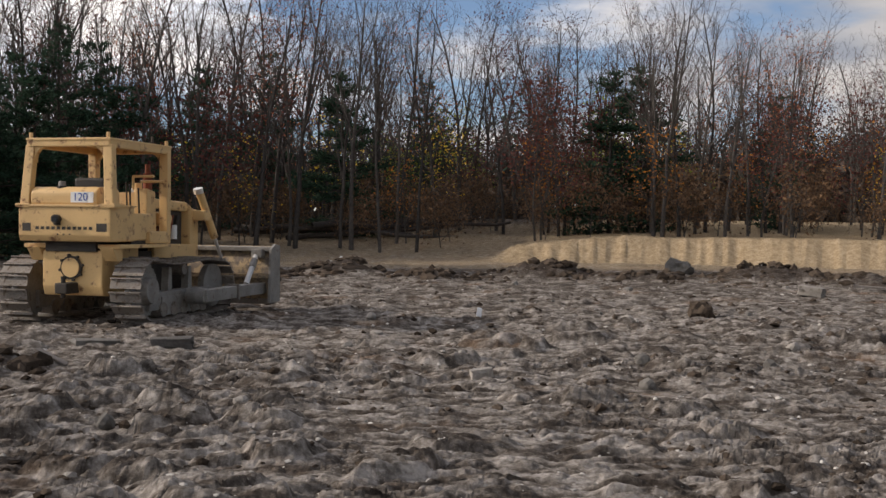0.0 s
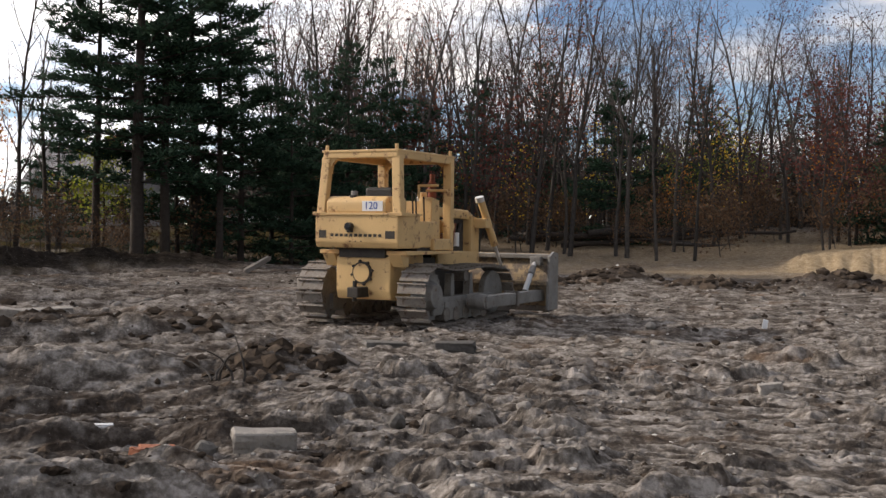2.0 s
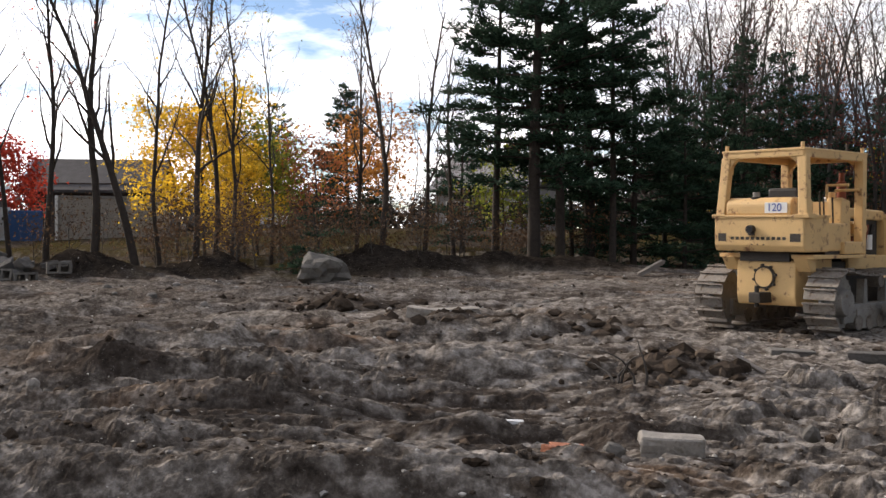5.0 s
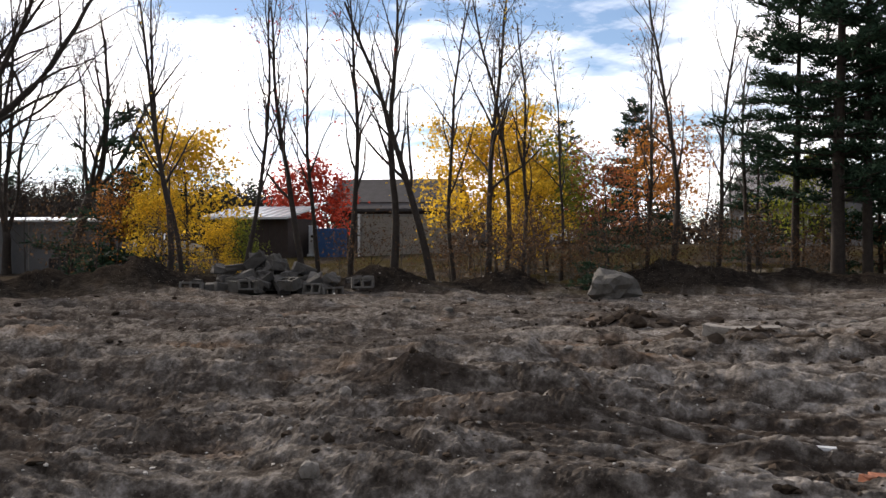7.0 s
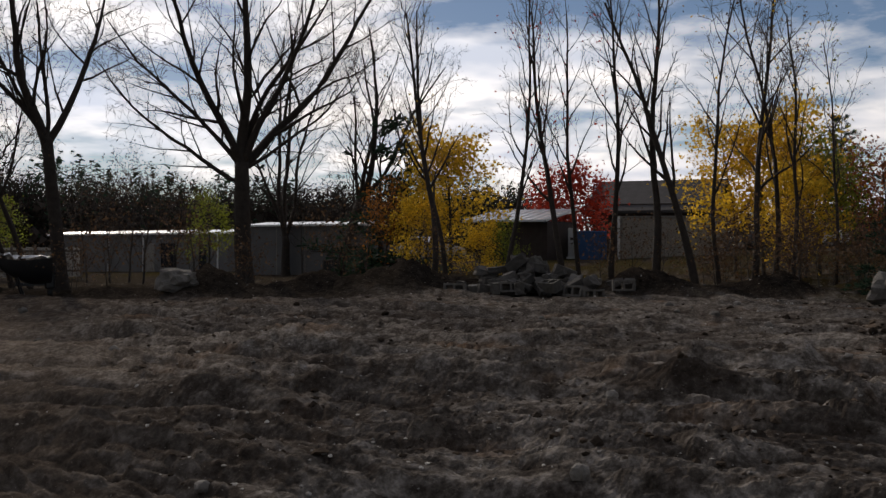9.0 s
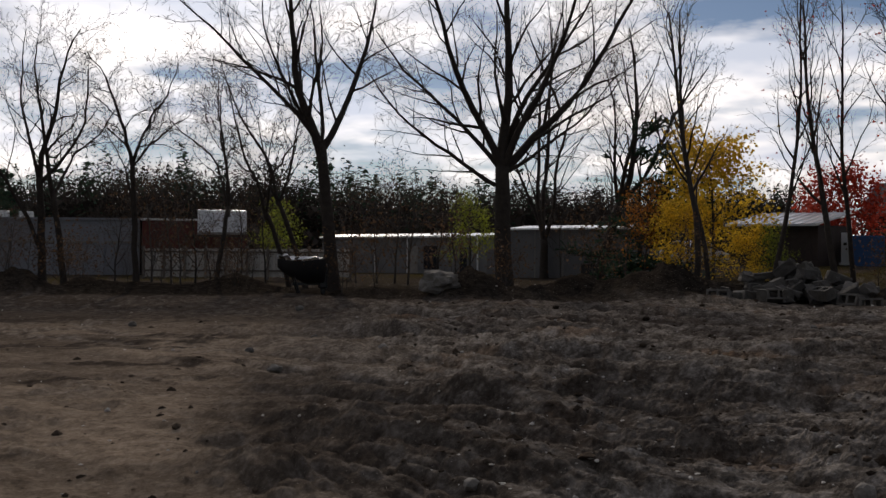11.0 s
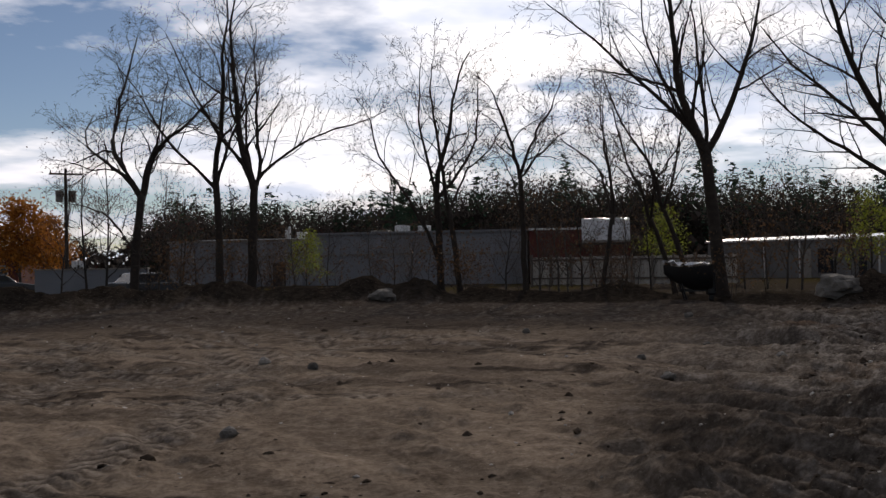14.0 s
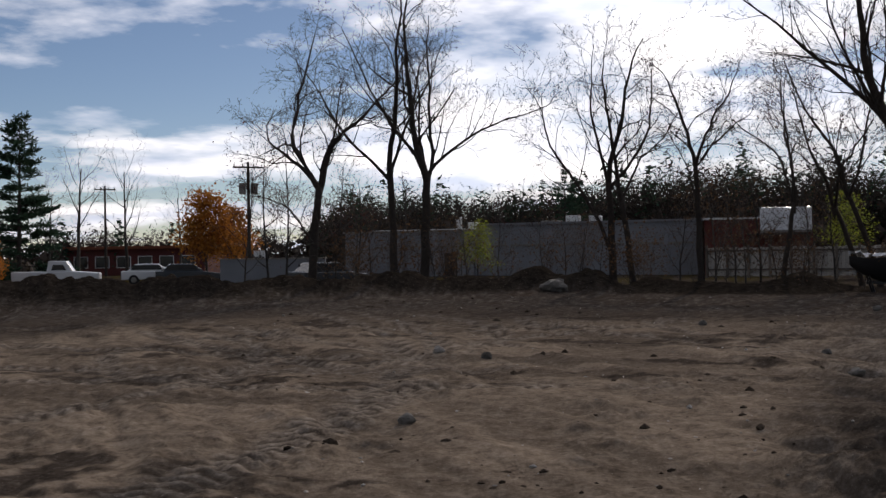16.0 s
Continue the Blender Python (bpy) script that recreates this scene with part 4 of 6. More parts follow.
    part("lamp_bracket", box(-0.15, -0.05, -0.11, -0.06, 1.51, 1.56), M_ENGINE, tank)
    for x in np.linspace(-0.44, 0.44, 11):  # a maker's name, given as plain bars
        part("letter_bar", box(x - 0.028, x + 0.028, -0.0845, -0.06, 1.445, 1.49), M_BLACKPAINT, tank)
    for x in (-0.10, 0.0, 0.10):
        part("bolt", rod((x, -0.09, 1.375), (x, -0.06, 1.375), 0.012, 6), M_BLACKPAINT, tank)
    plate = part("number_plate", box(0.10, 0.47, -0.062, -0.052, 1.845, 2.0), M_WHITE, tank, "white plate with blue fleet number")
    text_on("number", "120", 0.165, Matrix.Translation((0.26, -0.0635, 1.923)) @ Matrix.Rotation(math.pi / 2, 4, "X"), M_BLUE, plate)
    # seat and levers
    part("seat_back", box(-0.30, 0.22, 0.66, 0.78, 1.75, 2.24), M_VINYL, D, "black worn seat back", bevel=0.04)
    part("seat", box(-0.30, 0.22, 0.70, 1.15, 1.62, 1.76), M_VINYL, D, "black worn seat cushion", bevel=0.04)
    part("floor_plate", box(-0.70, 0.70, 0.62, 1.75, 1.22, 1.28), M_ENGINE, D)
    part("seat_box", box(-0.42, 0.36, 0.62, 1.2, 1.28, 1.62), M_YELLOW, D, bevel=0.02)
    arm = part("arm_rest", box(0.36, 0.72, 0.64, 1.25, 1.28, 1.70), M_YELLOW, D, "yellow side box with levers", bevel=0.025)
    part("step_box", box(0.46, 0.78, 1.05, 1.62, 1.23, 1.42), M_YELLOW, D, bevel=0.02)
    for x, y, h in ((0.42, 1.10, 2.15), (0.50, 1.22, 2.10), (0.10, 1.55, 2.2), (-0.05, 1.55, 2.2)):
        part("lever", rod((x, y, 1.5), (x + 0.03, y - 0.1, h), 0.014, 8), M_ENGINE, arm)
    part("control_tower", prism([(1.18, 1.3), (1.55, 1.3), (1.5, 2.05), (1.25, 2.10)], 0.40, 0.62), M_YELLOW, D, bevel=0.02)
    rail = rod((0.34, 1.30, 2.08), (0.34, 1.30, 2.30), 0.022, 8)
    rod((0.34, 1.30, 2.29), (0.70, 1.30, 2.29), 0.022, 8, rail)
    part("hand_rail", rail, M_YELLOW, D)
    part("grab_bar", rod((0.30, 1.62, 2.22), (0.70, 1.62, 2.22), 0.022, 8), M_YELLOW, D)
    # dash, hood, engine, radiator
    part("dash", prism([(1.58, 1.25), (1.78, 1.25), (1.78, 2.02), (1.66, 2.05)], -0.42, 0.42), M_YELLOW, D, bevel=0.015)
    hood = part("hood", prism([(1.70, 1.80), (3.20, 1.74), (3.20, 1.84), (3.0, 1.92), (1.70, 1.96)], -0.40, 0.40), M_YELLOW, D, "dusty yellow engine hood", bevel=0.035)
    part("engine", box(-0.33, 0.33, 1.78, 2.95, 1.05, 1.80), M_ENGINE, D, "oily dark engine block", bevel=0.02)
    for k in range(4):
        part("engine_pipe", rod((0.36, 1.95 + 0.22 * k, 1.2 + 0.07 * (k % 2)), (0.36, 2.10 + 0.22 * k, 1.68), 0.035, 8), M_ENGINE if k % 2 else M_RUST, D)
    part("air_filter", rod((0.40, 1.86, 1.62), (0.40, 2.26, 1.62), 0.12, 16), M_YELLOW, D, bevel=0.02)
    part("oil_filter", rod((0.38, 2.56, 1.28), (0.38, 2.56, 1.52), 0.06, 12), M_WHITE, D, "white oil filter")
    part("radiator_guard", prism([(3.02, 0.86), (3.34, 0.86), (3.34, 1.78), (3.02, 1.84)], -0.46, 0.46), M_YELLOW, D, bevel=0.04)
    part("side_frame", prism([(1.75, 0.98), (3.3, 0.95), (3.3, 1.18), (1.75, 1.22)], 0.34, 0.47), M_YELLOW, D, bevel=0.015)
    part("side_frame", prism([(1.75, 0.98), (3.3, 0.95), (3.3, 1.18), (1.75, 1.22)], -0.47, -0.34), M_YELLOW, D, bevel=0.015)
    ex = part("exhaust_pipe", rod((0.16, 2.08, 1.9), (0.16, 2.08, 2.52), 0.045, 12), M_RUST, D, "rust-red exhaust stack")
    part("muffler", rod((0.16, 2.08, 2.0), (0.16, 2.08, 2.38), 0.075, 14), M_RUST, ex, bevel=0.012)
    part("air_stack", rod((-0.14, 2.3, 1.9), (-0.14, 2.3, 2.22), 0.07, 14), M_YELLOW, D, bevel=0.012)
    # lift cylinders beside the radiator
    for s in (-1, 1):
        cyl = part("lift_cylinder", rod((s * 0.60, 3.08, 2.10), (s * 0.68, 3.52, 1.30), 0.068, 14), M_YELLOW, D)
        part("cylinder_head", rod((s * 0.60, 3.06, 2.07), (s * 0.595, 3.03, 2.16), 0.085, 14), M_CHROME, cyl, "bare metal end cap", bevel=0.01)
        part("piston_rod", rod((s * 0.68, 3.52, 1.30), (s * 0.72, 3.74, 0.90), 0.032, 12), M_CHROME, cyl, "bright steel rod")
        part("hose", rod((s * 0.52, 3.10, 2.02), (s * 0.56, 3.42, 1.42), 0.022, 8), M_VINYL, cyl, "black rubber hose")
        part("yoke", box(s * 0.44, s * 0.70, 3.10, 3.30, 1.60, 1.78), M_YELLOW, D, bevel=0.02)
    # blade and push arms
    prof, back = [], []
    for k in range(11):
        t = k / 10
        prof.append((4.10 + 0.20 * (1 - 4 * (t - 0.5) ** 2) * -1 + 0.06 * t, 0.20 + 0.95 * t))
    back = [(y - 0.05, z) for y, z in prof][::-1]
    blade = part("blade", prism(prof + back, -1.58, 1.58), M_BLADE, D, "scraped yellow steel blade")
    part("cutting_edge", box(-1.6, 1.6, 4.05, 4.12, 0.10, 0.28), M_STEEL, blade, "worn bare steel edge", bevel=0.006)
    for s in (-1, 1):
        part("end_plate", prism([(3.80, 0.14), (4.26, 0.14), (4.26, 1.16), (4.06, 1.19), (3.86, 1.10)], s * 1.58, s * 1.63), M_GREYPAINT, blade, "scraped pale end plate", bevel=0.008)
        A = part("push_arm", box(s * 1.30, s * 1.50, 1.55, 3.95, 0.30, 0.50), M_GREYPAINT, D, "mud-grey steel push arm", bevel=0.015)
        part("trunnion", rod((s * 1.14, 1.62, 0.40), (s * 1.46, 1.62, 0.40), 0.13, 16), M_GREYPAINT, A, bevel=0.015)
        part("arm_joint", box(s * 1.27, s * 1.53, 2.68, 2.75, 0.27, 0.53), M_STEEL, A)
        part("tilt_brace", rod((s * 1.38, 3.32, 0.50), (s * 1.34, 3.88, 1.02), 0.048, 12), M_CHROME, A, "pale screw brace")
        part("brace_collar", rod((s * 1.36, 3.62, 0.78), (s * 1.345, 3.76, 0.91), 0.062, 12), M_GREYPAINT, A)
        part("brace_lug", box(s * 1.26, s * 1.46, 3.80, 3.98, 0.94, 1.10), M_GREYPAINT, A, bevel=0.015)
    part("top_rib", box(-1.58, 1.58, 3.92, 4.10, 1.06, 1.14), M_GREYPAINT, blade, "dusty top rib", bevel=0.012)
    part("mid_rib", box(-1.58, 1.58, 3.80, 3.92, 0.58, 0.66), M_BLADE, blade, bevel=0.01)
    # roll cage
    roof = part("cage_roof", box(-0.68, 0.72, -0.02, 1.86, 2.76, 2.80), M_YELLOW, D, "yellow roof plate of the roll cage", bevel=0.01)
    for y in (0.05, 1.78):
        part("cross_beam", box(-0.66, 0.70, y - 0.06, y + 0.06, 2.67, 2.77), M_YELLOW, roof, bevel=0.015)
    for x in (-0.62, 0.66):
        part("side_beam", box(x - 0.055, x + 0.055, 0.0, 1.84, 2.66, 2.775), M_YELLOW, roof, bevel=0.015)
        for y in (0.03, 1.78):
            part("lifting_eye", rod((x, y, 2.80), (x, y, 2.88), 0.028, 8), M_YELLOW, roof)
    part("aerial_stub", rod((0.45, 1.7, 2.80), (0.45, 1.7, 2.95), 0.02, 8), M_ENGINE, roof)
    for x in (-0.62, 0.66):
        for y, foot, skew in ((0.06, 1.80, -0.06), (1.74, 1.22, 0.0)):
            s = 1 if x > 0 else -1
            bm = box(-0.075, 0.075, -0.06, 0.06, 0, 2.70 - foot)
            for v in bm.verts:
                v.co = Vector((x + v.co.x + (0.06 * s * (1 - v.co.z / (2.70 - foot)) if y < 1 else 0), y + v.co.y + skew * (1 - v.co.z / (2.7 - foot)), foot + v.co.z))
            P = part("post", bm, M_YELLOW, D, bevel=0.018)
            if y < 1:
                part("post_foot", box(x + 0.06 * s - 0.12, x + 0.06 * s + 0.12, y - 0.16, y + 0.08, foot - 0.03, foot + 0.03), M_YELLOW, P, bevel=0.008)
            # curved gusset between post and beam
            arc = [(0.0, 0.0), (0.20, 0.0)] + [(0.20 - 0.20 * math.sin(a), -0.20 + 0.20 * math.cos(a)) for a in np.linspace(0.25, 1.5, 5)] + [(0.0, -0.24)]
            g = prism(arc, -0.04, 0.04)
            part("gusset", g, M_YELLOW, P, "", Matrix.Translation((x - s * 0.07, y, 2.675)) @ Matrix.Rotation(math.pi / 2 * s, 4, "Z"))
    return D


build_dozer()

# ---- buildings beyond the field ----
def front(name, az0, d0, az1, d1, z0, label, category="building"):
    """An Empty at the left end of a front that runs from az0, d0 to az1, d1: local x along it, y away from the field. Returns it and the length."""
    a, b = polar(az0, d0), polar(az1, d1)
    u = (b - a).normalized()
    m = Matrix.Translation((a.x, a.y, z0)) @ Matrix(((u.x, -u.y, 0, 0), (u.y, u.x, 0, 0), (0, 0, 1, 0), (0, 0, 0, 1)))
    return thing(name, m, label, category), (b - a).length


def window_in(ob, x0, x1, z0, z1, y=0.0, frame_mat=None, deep=0.06):
    w = part("window", box(x0, x1, y - 0.02, y + deep, z0, z1), M_GLASS, ob, "dark window pane")
    t, fm = 0.06, frame_mat or M_WHITE
    for a, b, c, e in ((x0 - t, x0, z0 - t, z1 + t), (x1, x1 + t, z0 - t, z1 + t), (x0, x1, z1, z1 + t), (x0, x1, z0 - t, z0)):
        part("window_frame", box(a, b, y - 0.05, y + deep, c, e), fm, w)
    return w


def build_store():
    ob, w = front("store_building", 112.1, 86, 93.4, 79, -0.7, "long low pale grey block building with a flat roof")
    part("wall", box(0, w * 0.42, 0, 14, 0, 3.75), M_BLOCKWALL, ob)
    part("wall", box(w * 0.42, w, -0.25, 14, 0, 4.15), M_BLOCKWALL, ob)
    part("roof_edge", box(-0.15, w * 0.42, -0.12, 14, 3.75, 3.9), M_GREYPAINT, ob)
    part("roof_edge", box(w * 0.42 - 0.1, w + 0.12, -0.38, 14, 4.15, 4.3), M_BLOCKWALL, ob)
    part("wall_band", box(w * 0.10, w * 0.98, -0.31, -0.24, 2.55, 2.68), M_GREYPAINT, ob, "darker horizontal trim")
    for k in range(9):
        x = w * (0.06 + 0.105 * k)
        part("pilaster", box(x, x + 0.35, -0.34, 0.0, 0, 3.5), M_BLOCKWALL, ob)
    part("side_door", box(w * 0.30, w * 0.30 + 1.0, -0.06, 0.05, 0, 2.1), M_BROWNWALL, ob, "dark side door")
    for x, h, s in ((0.335, 0.7, 0.7), (0.36, 0.45, 0.9), (0.62, 0.75, 1.0), (0.685, 0.7, 0.9), (0.55, 0.4, 1.4), (0.30, 0.9, 0.25), (0.31, 1.15, 0.18)):
        part("roof_unit", box(w * x, w * x + s, 3, 3 + s, 4.1 if x > 0.42 else 3.8, (4.1 if x > 0.42 else 3.8) + h), M_ROOFMETAL if h > 0.5 else M_GREYPAINT, ob, "small metal roof unit", bevel=0.04)
    part("bright_roof_patch", box(w * 0.02, w * 0.33, 4, 12, 3.9, 4.05), M_ROOFMETAL, ob, "shiny metal roof sheet")
    ob2, w2 = front("red_shop", 93.3, 76, 88.0, 76, -0.6, "dull red flat-roofed shop with a white roof box")
    part("wall", box(0, w2, 0, 8, 0, 4.0), M_REDWALL, ob2)
    part("roof_edge", box(-0.1, w2 * 0.52, -0.15, 8, 4.0, 4.14), M_ROOFMETAL, ob2, "bright metal roof edge")
    sg = part("roof_box", prism([(-0.6, 3.1), (1.6, 3.1), (1.6, 4.75), (-0.1, 4.75)], w2 * 0.52, w2 * 0.99), M_CARWHITE, ob2, "white boxed roof panel", bevel=0.03)
    part("box_trim", box(w2 * 0.52, w2 * 0.99, -0.68, -0.60, 3.05, 3.22), M_GREYPAINT, sg)
    part("awning", box(w2 * 0.40, w2 * 0.95, -1.0, 0.0, 2.9, 3.02), M_BROWNWALL, ob2)


def build_trailers():
    ob, w = front("mobile_home", 84.1, 80, 75.4, 66, -0.75, "long grey mobile home with a shiny metal roof", "mobile home")
    part("wall", box(0, w, 0, 3.6, 0.3, 3.05), M_SIDING, ob)
    part("skirting", box(0.1, w - 0.1, 0.06, 3.5, 0, 0.3), M_BROWNWALL, ob)
    part("roof", prism([(-0.15, 3.05), (3.75, 3.05), (3.75, 3.16), (1.8, 3.36), (-0.15, 3.16)], -0.15, w + 0.15), M_ROOFMETAL, ob, "shiny metal roof")
    for x0, x1, z0, z1 in ((0.18, 0.22, 1.2, 2.2), (0.66, 0.74, 1.0, 2.5), (0.86, 0.90, 0.9, 2.4)):
        window_in(ob, w * x0, w * x1, z0, z1, frame_mat=M_SIDING)
    part("door", box(w * 0.575, w * 0.575 + 0.9, -0.03, 0.05, 0.45, 2.5), M_GREYPAINT, ob, "pale grey door")
    for x in (0.03, 0.36, 0.56, 0.95):
        part("corner_strip", box(w * x, w * x + 0.12, -0.03, 0.0, 0.3, 3.05), M_ROOFMETAL, ob)
    ob, w = front("mobile_home", 74.3, 58, 68.3, 54, -0.55, "grey mobile home with a pale roof edge", "mobile home")
    part("wall", box(0, w, 0, 3.6, 0.3, 3.15), M_SIDING, ob)
    part("skirting", box(0.1, w - 0.1, 0.06, 3.5, 0, 0.3), M_BROWNWALL, ob)
    part("roof", prism([(-0.15, 3.15), (3.75, 3.15), (3.75, 3.24), (1.8, 3.42), (-0.15, 3.24)], -0.15, w + 0.15), M_ROOFMETAL, ob, "shiny metal roof")
    window_in(ob, w * 0.67, w * 0.79, 0.75, 1.35, frame_mat=M_BROWNWALL)
    part("corner_strip", box(0, 0.14, -0.03, 0.0, 0.3, 3.15), M_ROOFMETAL, ob)
    for x in (0.25, 0.5, 0.9):
        part("seam", box(w * x, w * x + 0.04, -0.012, 0.0, 0.3, 3.15), M_GREYPAINT, ob)


def build_sheds():
    ob, w = front("shed", 62.8, 62, 58.6, 60, 0.4, "dark brown shed with a shiny white metal roof", "shed")
    part("wall", box(w * 0.1, w, 0, 4, 0, 2.55), M_BROWNWALL, ob)
    part("roof", prism([(-0.5, 2.5), (4.3, 3.25), (4.3, 3.35), (-0.5, 2.62)], -0.1, w + 0.15), M_CARWHITE, ob, "sunlit white sheet roof")
    for k in range(9):
        part("roof_rib", prism([(-0.5, 2.62), (4.3, 3.35), (4.3, 3.40), (-0.5, 2.67)], w * k / 8.2, w * k / 8.2 + 0.05), M_CARWHITE, ob)
    for k in range(12):
        part("board_gap", box(w * (0.12 + 0.073 * k), w * (0.12 + 0.073 * k) + 0.03, -0.012, 0.0, 0, 2.5), M_ENGINE, ob)
    ob, w = front("van_body", 58.6, 63, 57.0, 63, 0.5, "white box trailer body with small vents", "trailer")
    part("body", box(0, w, 0, 4, 0.35, 2.1), M_CARWHITE, ob, bevel=0.05)
    part("vent", box(w * 0.25, w * 0.32, -0.02, 0.02, 1.2, 1.7), M_GREYPAINT, ob)
    part("vent", box(w * 0.75, w * 0.85, -0.02, 0.02, 1.4, 1.55), M_ENGINE, ob)
    part("bumper", box(0, w, -0.25, 0.1, 0.15, 0.45), M_ROOFMETAL, ob)
    ob, w = front("steel_box", 57.1, 61, 55.5, 61, 0.3, "blue painted steel storage box", "storage box")
    part("body", box(0, w, 0, 2.2, 0.1, 2.1), M_BLUEBOX, ob, bevel=0.04)
    for k in range(5):
        part("rib", box(w * (0.1 + 0.2 * k), w * (0.1 + 0.2 * k) + 0.1, -0.04, 0.0, 0.15, 2.05), M_BLUEBOX, ob)
    ob, w = front("shipping_container", 54.9, 62, 49.4, 62, 0.45, "beige corrugated steel shipping container", "shipping container")
    part("body", box(0, w, 0, 2.45, 0.08, 2.75), M_BEIGE, ob)
    for k in range(26):
        x = w * (k + 0.5) / 26
        part("corrugation", prism([(-0.035, 0.2), (0, 0.15), (0, 2.65), (-0.035, 2.6)], x - 0.06, x + 0.06), M_BEIGE, ob)
    for z in (0.04, 2.66):
        part("rail", box(-0.02, w + 0.02, -0.05, 0.0, z, z + 0.14), M_GREYPAINT, ob)
    for x in (-0.04, w * 0.02 - 0.02, w - 0.1):
        part("corner_post", box(x, x + 0.14, -0.06, 0.1, 0.04, 2.8), M_ROOFMETAL if x < 0 else M_GREYPAINT, ob)
    ob, w = front("brown_house", 56.6, 80, 49.8, 78, 0.2, "dark brown house with a low gable roof", "house")
    part("wall", box(0.4, w - 0.4, 0.4, 8, 0, 4.4), M_BROWNWALL, ob)
    bm = prism([(-0.4, 3.9), (4.2, 6.3), (8.8, 3.9), (8.8, 3.7), (4.2, 6.0), (-0.4, 3.7)], 0, w)
    part("roof", bm, M_DARKROOF, ob, "dark shingle roof")
    part("gable_trim", prism([(-0.45, 3.88), (4.2, 6.3), (4.2, 6.42), (-0.45, 4.0)], -0.12, 0.0), M_ROOFMETAL, ob, "pale roof edge")
    window_in(ob, w * 0.3, w * 0.42, 2.2, 3.3, 0.4)
    ob, w = front("grey_house", 35.6, 72, 30.4, 70, 1.0, "grey clad house with a gable roof among trees", "house")
    part("wall", box(0, w, 0, 8, 0, 3.2), M_SHINGLE, ob)
    part("roof", prism([(-0.5, 3.1), (3.8, 5.6), (8.2, 3.1), (8.2, 2.95), (3.8, 5.4), (-0.5, 2.95)], -0.4, w + 0.4), M_SHINGLE, ob, "grey shingle roof")
    part("chimney", box(w * 0.6, w * 0.6 + 0.7, 3.2, 3.9, 4.5, 6.3), M_BRICK, ob)
    for x in (0.12, 0.45, 0.75):
        window_in(ob, w * x, w * x + 1.0, 1.1, 2.3)
    ob, w = front("red_store", 126.2, 120, 119.4, 115, -0.6, "long low brick-red store with a flat roof")
    part("wall", box(0, w, 0, 10, 0, 2.9), M_REDWALL, ob)
    part("roof", box(-0.3, w + 0.3, -0.4, 10, 2.9, 3.2), M_RUST, ob, "rust red roof edge")
    for k in range(6):
        window_in(ob, w * (0.06 + 0.155 * k), w * (0.06 + 0.155 * k) + 1.4, 1.0, 2.1)
    ob, w = front("garden_wall", 118.6, 66, 113.2, 64, -0.5, "low pale grey block wall behind the earth bank", "wall")
    part("wall", box(0, w, 0, 0.3, 0, 1.75), M_BLOCKWALL, ob)
    part("coping", box(-0.05, w + 0.05, -0.05, 0.35, 1.75, 1.83), M_CONCRETE, ob)


def build_fence():
    ob, w = front("board_fence", 93.2, 60, 82.6, 58, -0.1, "weathered grey board fence with dark posts", "fence")
    n = int(w / 1.05)
    post = box(-0.06, 0.06, -0.14, 0.0, 0, 1.75)
    pm = bpy.data.meshes.new("post")
    post.to_mesh(pm)
    post.free()
    pm.materials.append(M_WOOD)
    bd = box(0.005, 0.165, 0, 0.025, 0.12, 1.62)
    bmh = bpy.data.meshes.new("board")
    bd.to_mesh(bmh)
    bd.free()
    bmh.materials.append(M_FENCE)
    rng = random.Random(5)
    for k in range(n + 1):
        child("post", pm, ob, "", Matrix.Translation((w * k / n, 0, rng.uniform(-0.04, 0.03))))
    k = 0.0
    while k < w - 0.17:
        child("board", bmh, ob, "", Matrix.Translation((k, 0.02, rng.uniform(-0.03, 0.03))))
        k += 0.172
    for z in (0.4, 1.4):
        part("rail", box(0, w, -0.05, 0.0, z, z + 0.09), M_WOOD, ob)


def utility_pole(az, d, tall, transformer=True):
    ob = thing("utility_pole", Matrix.Translation(on_ground(az, d)), "brown wooden utility pole with a crossarm", "utility pole")
    part("pole", rod((0, 0, -0.3), (0, 0, tall), 0.15, 10, r2=0.10), M_BARK_DARK, ob)
    c, s = math.cos(radians(az)), math.sin(radians(az))
    arm = part("crossarm", box(-1.1, 1.1, -0.06, 0.06, tall - 0.45, tall - 0.32), M_BARK_DARK, ob, "", Matrix.Rotation(radians(az + 15), 4, "Z"))
    for x in (-1.0, -0.4, 0.4, 1.0):
        part("insulator", rod((x, 0, tall - 0.32), (x, 0, tall - 0.14), 0.05, 8), M_GREYPAINT, arm)
    if transformer:
        for x in (-0.42, 0.42):
            part("transformer", rod((x, 0, tall - 2.3), (x, 0, tall - 1.5), 0.26, 14), M_GREYPAINT, arm, "grey steel canister", bevel=0.03)
    return ob


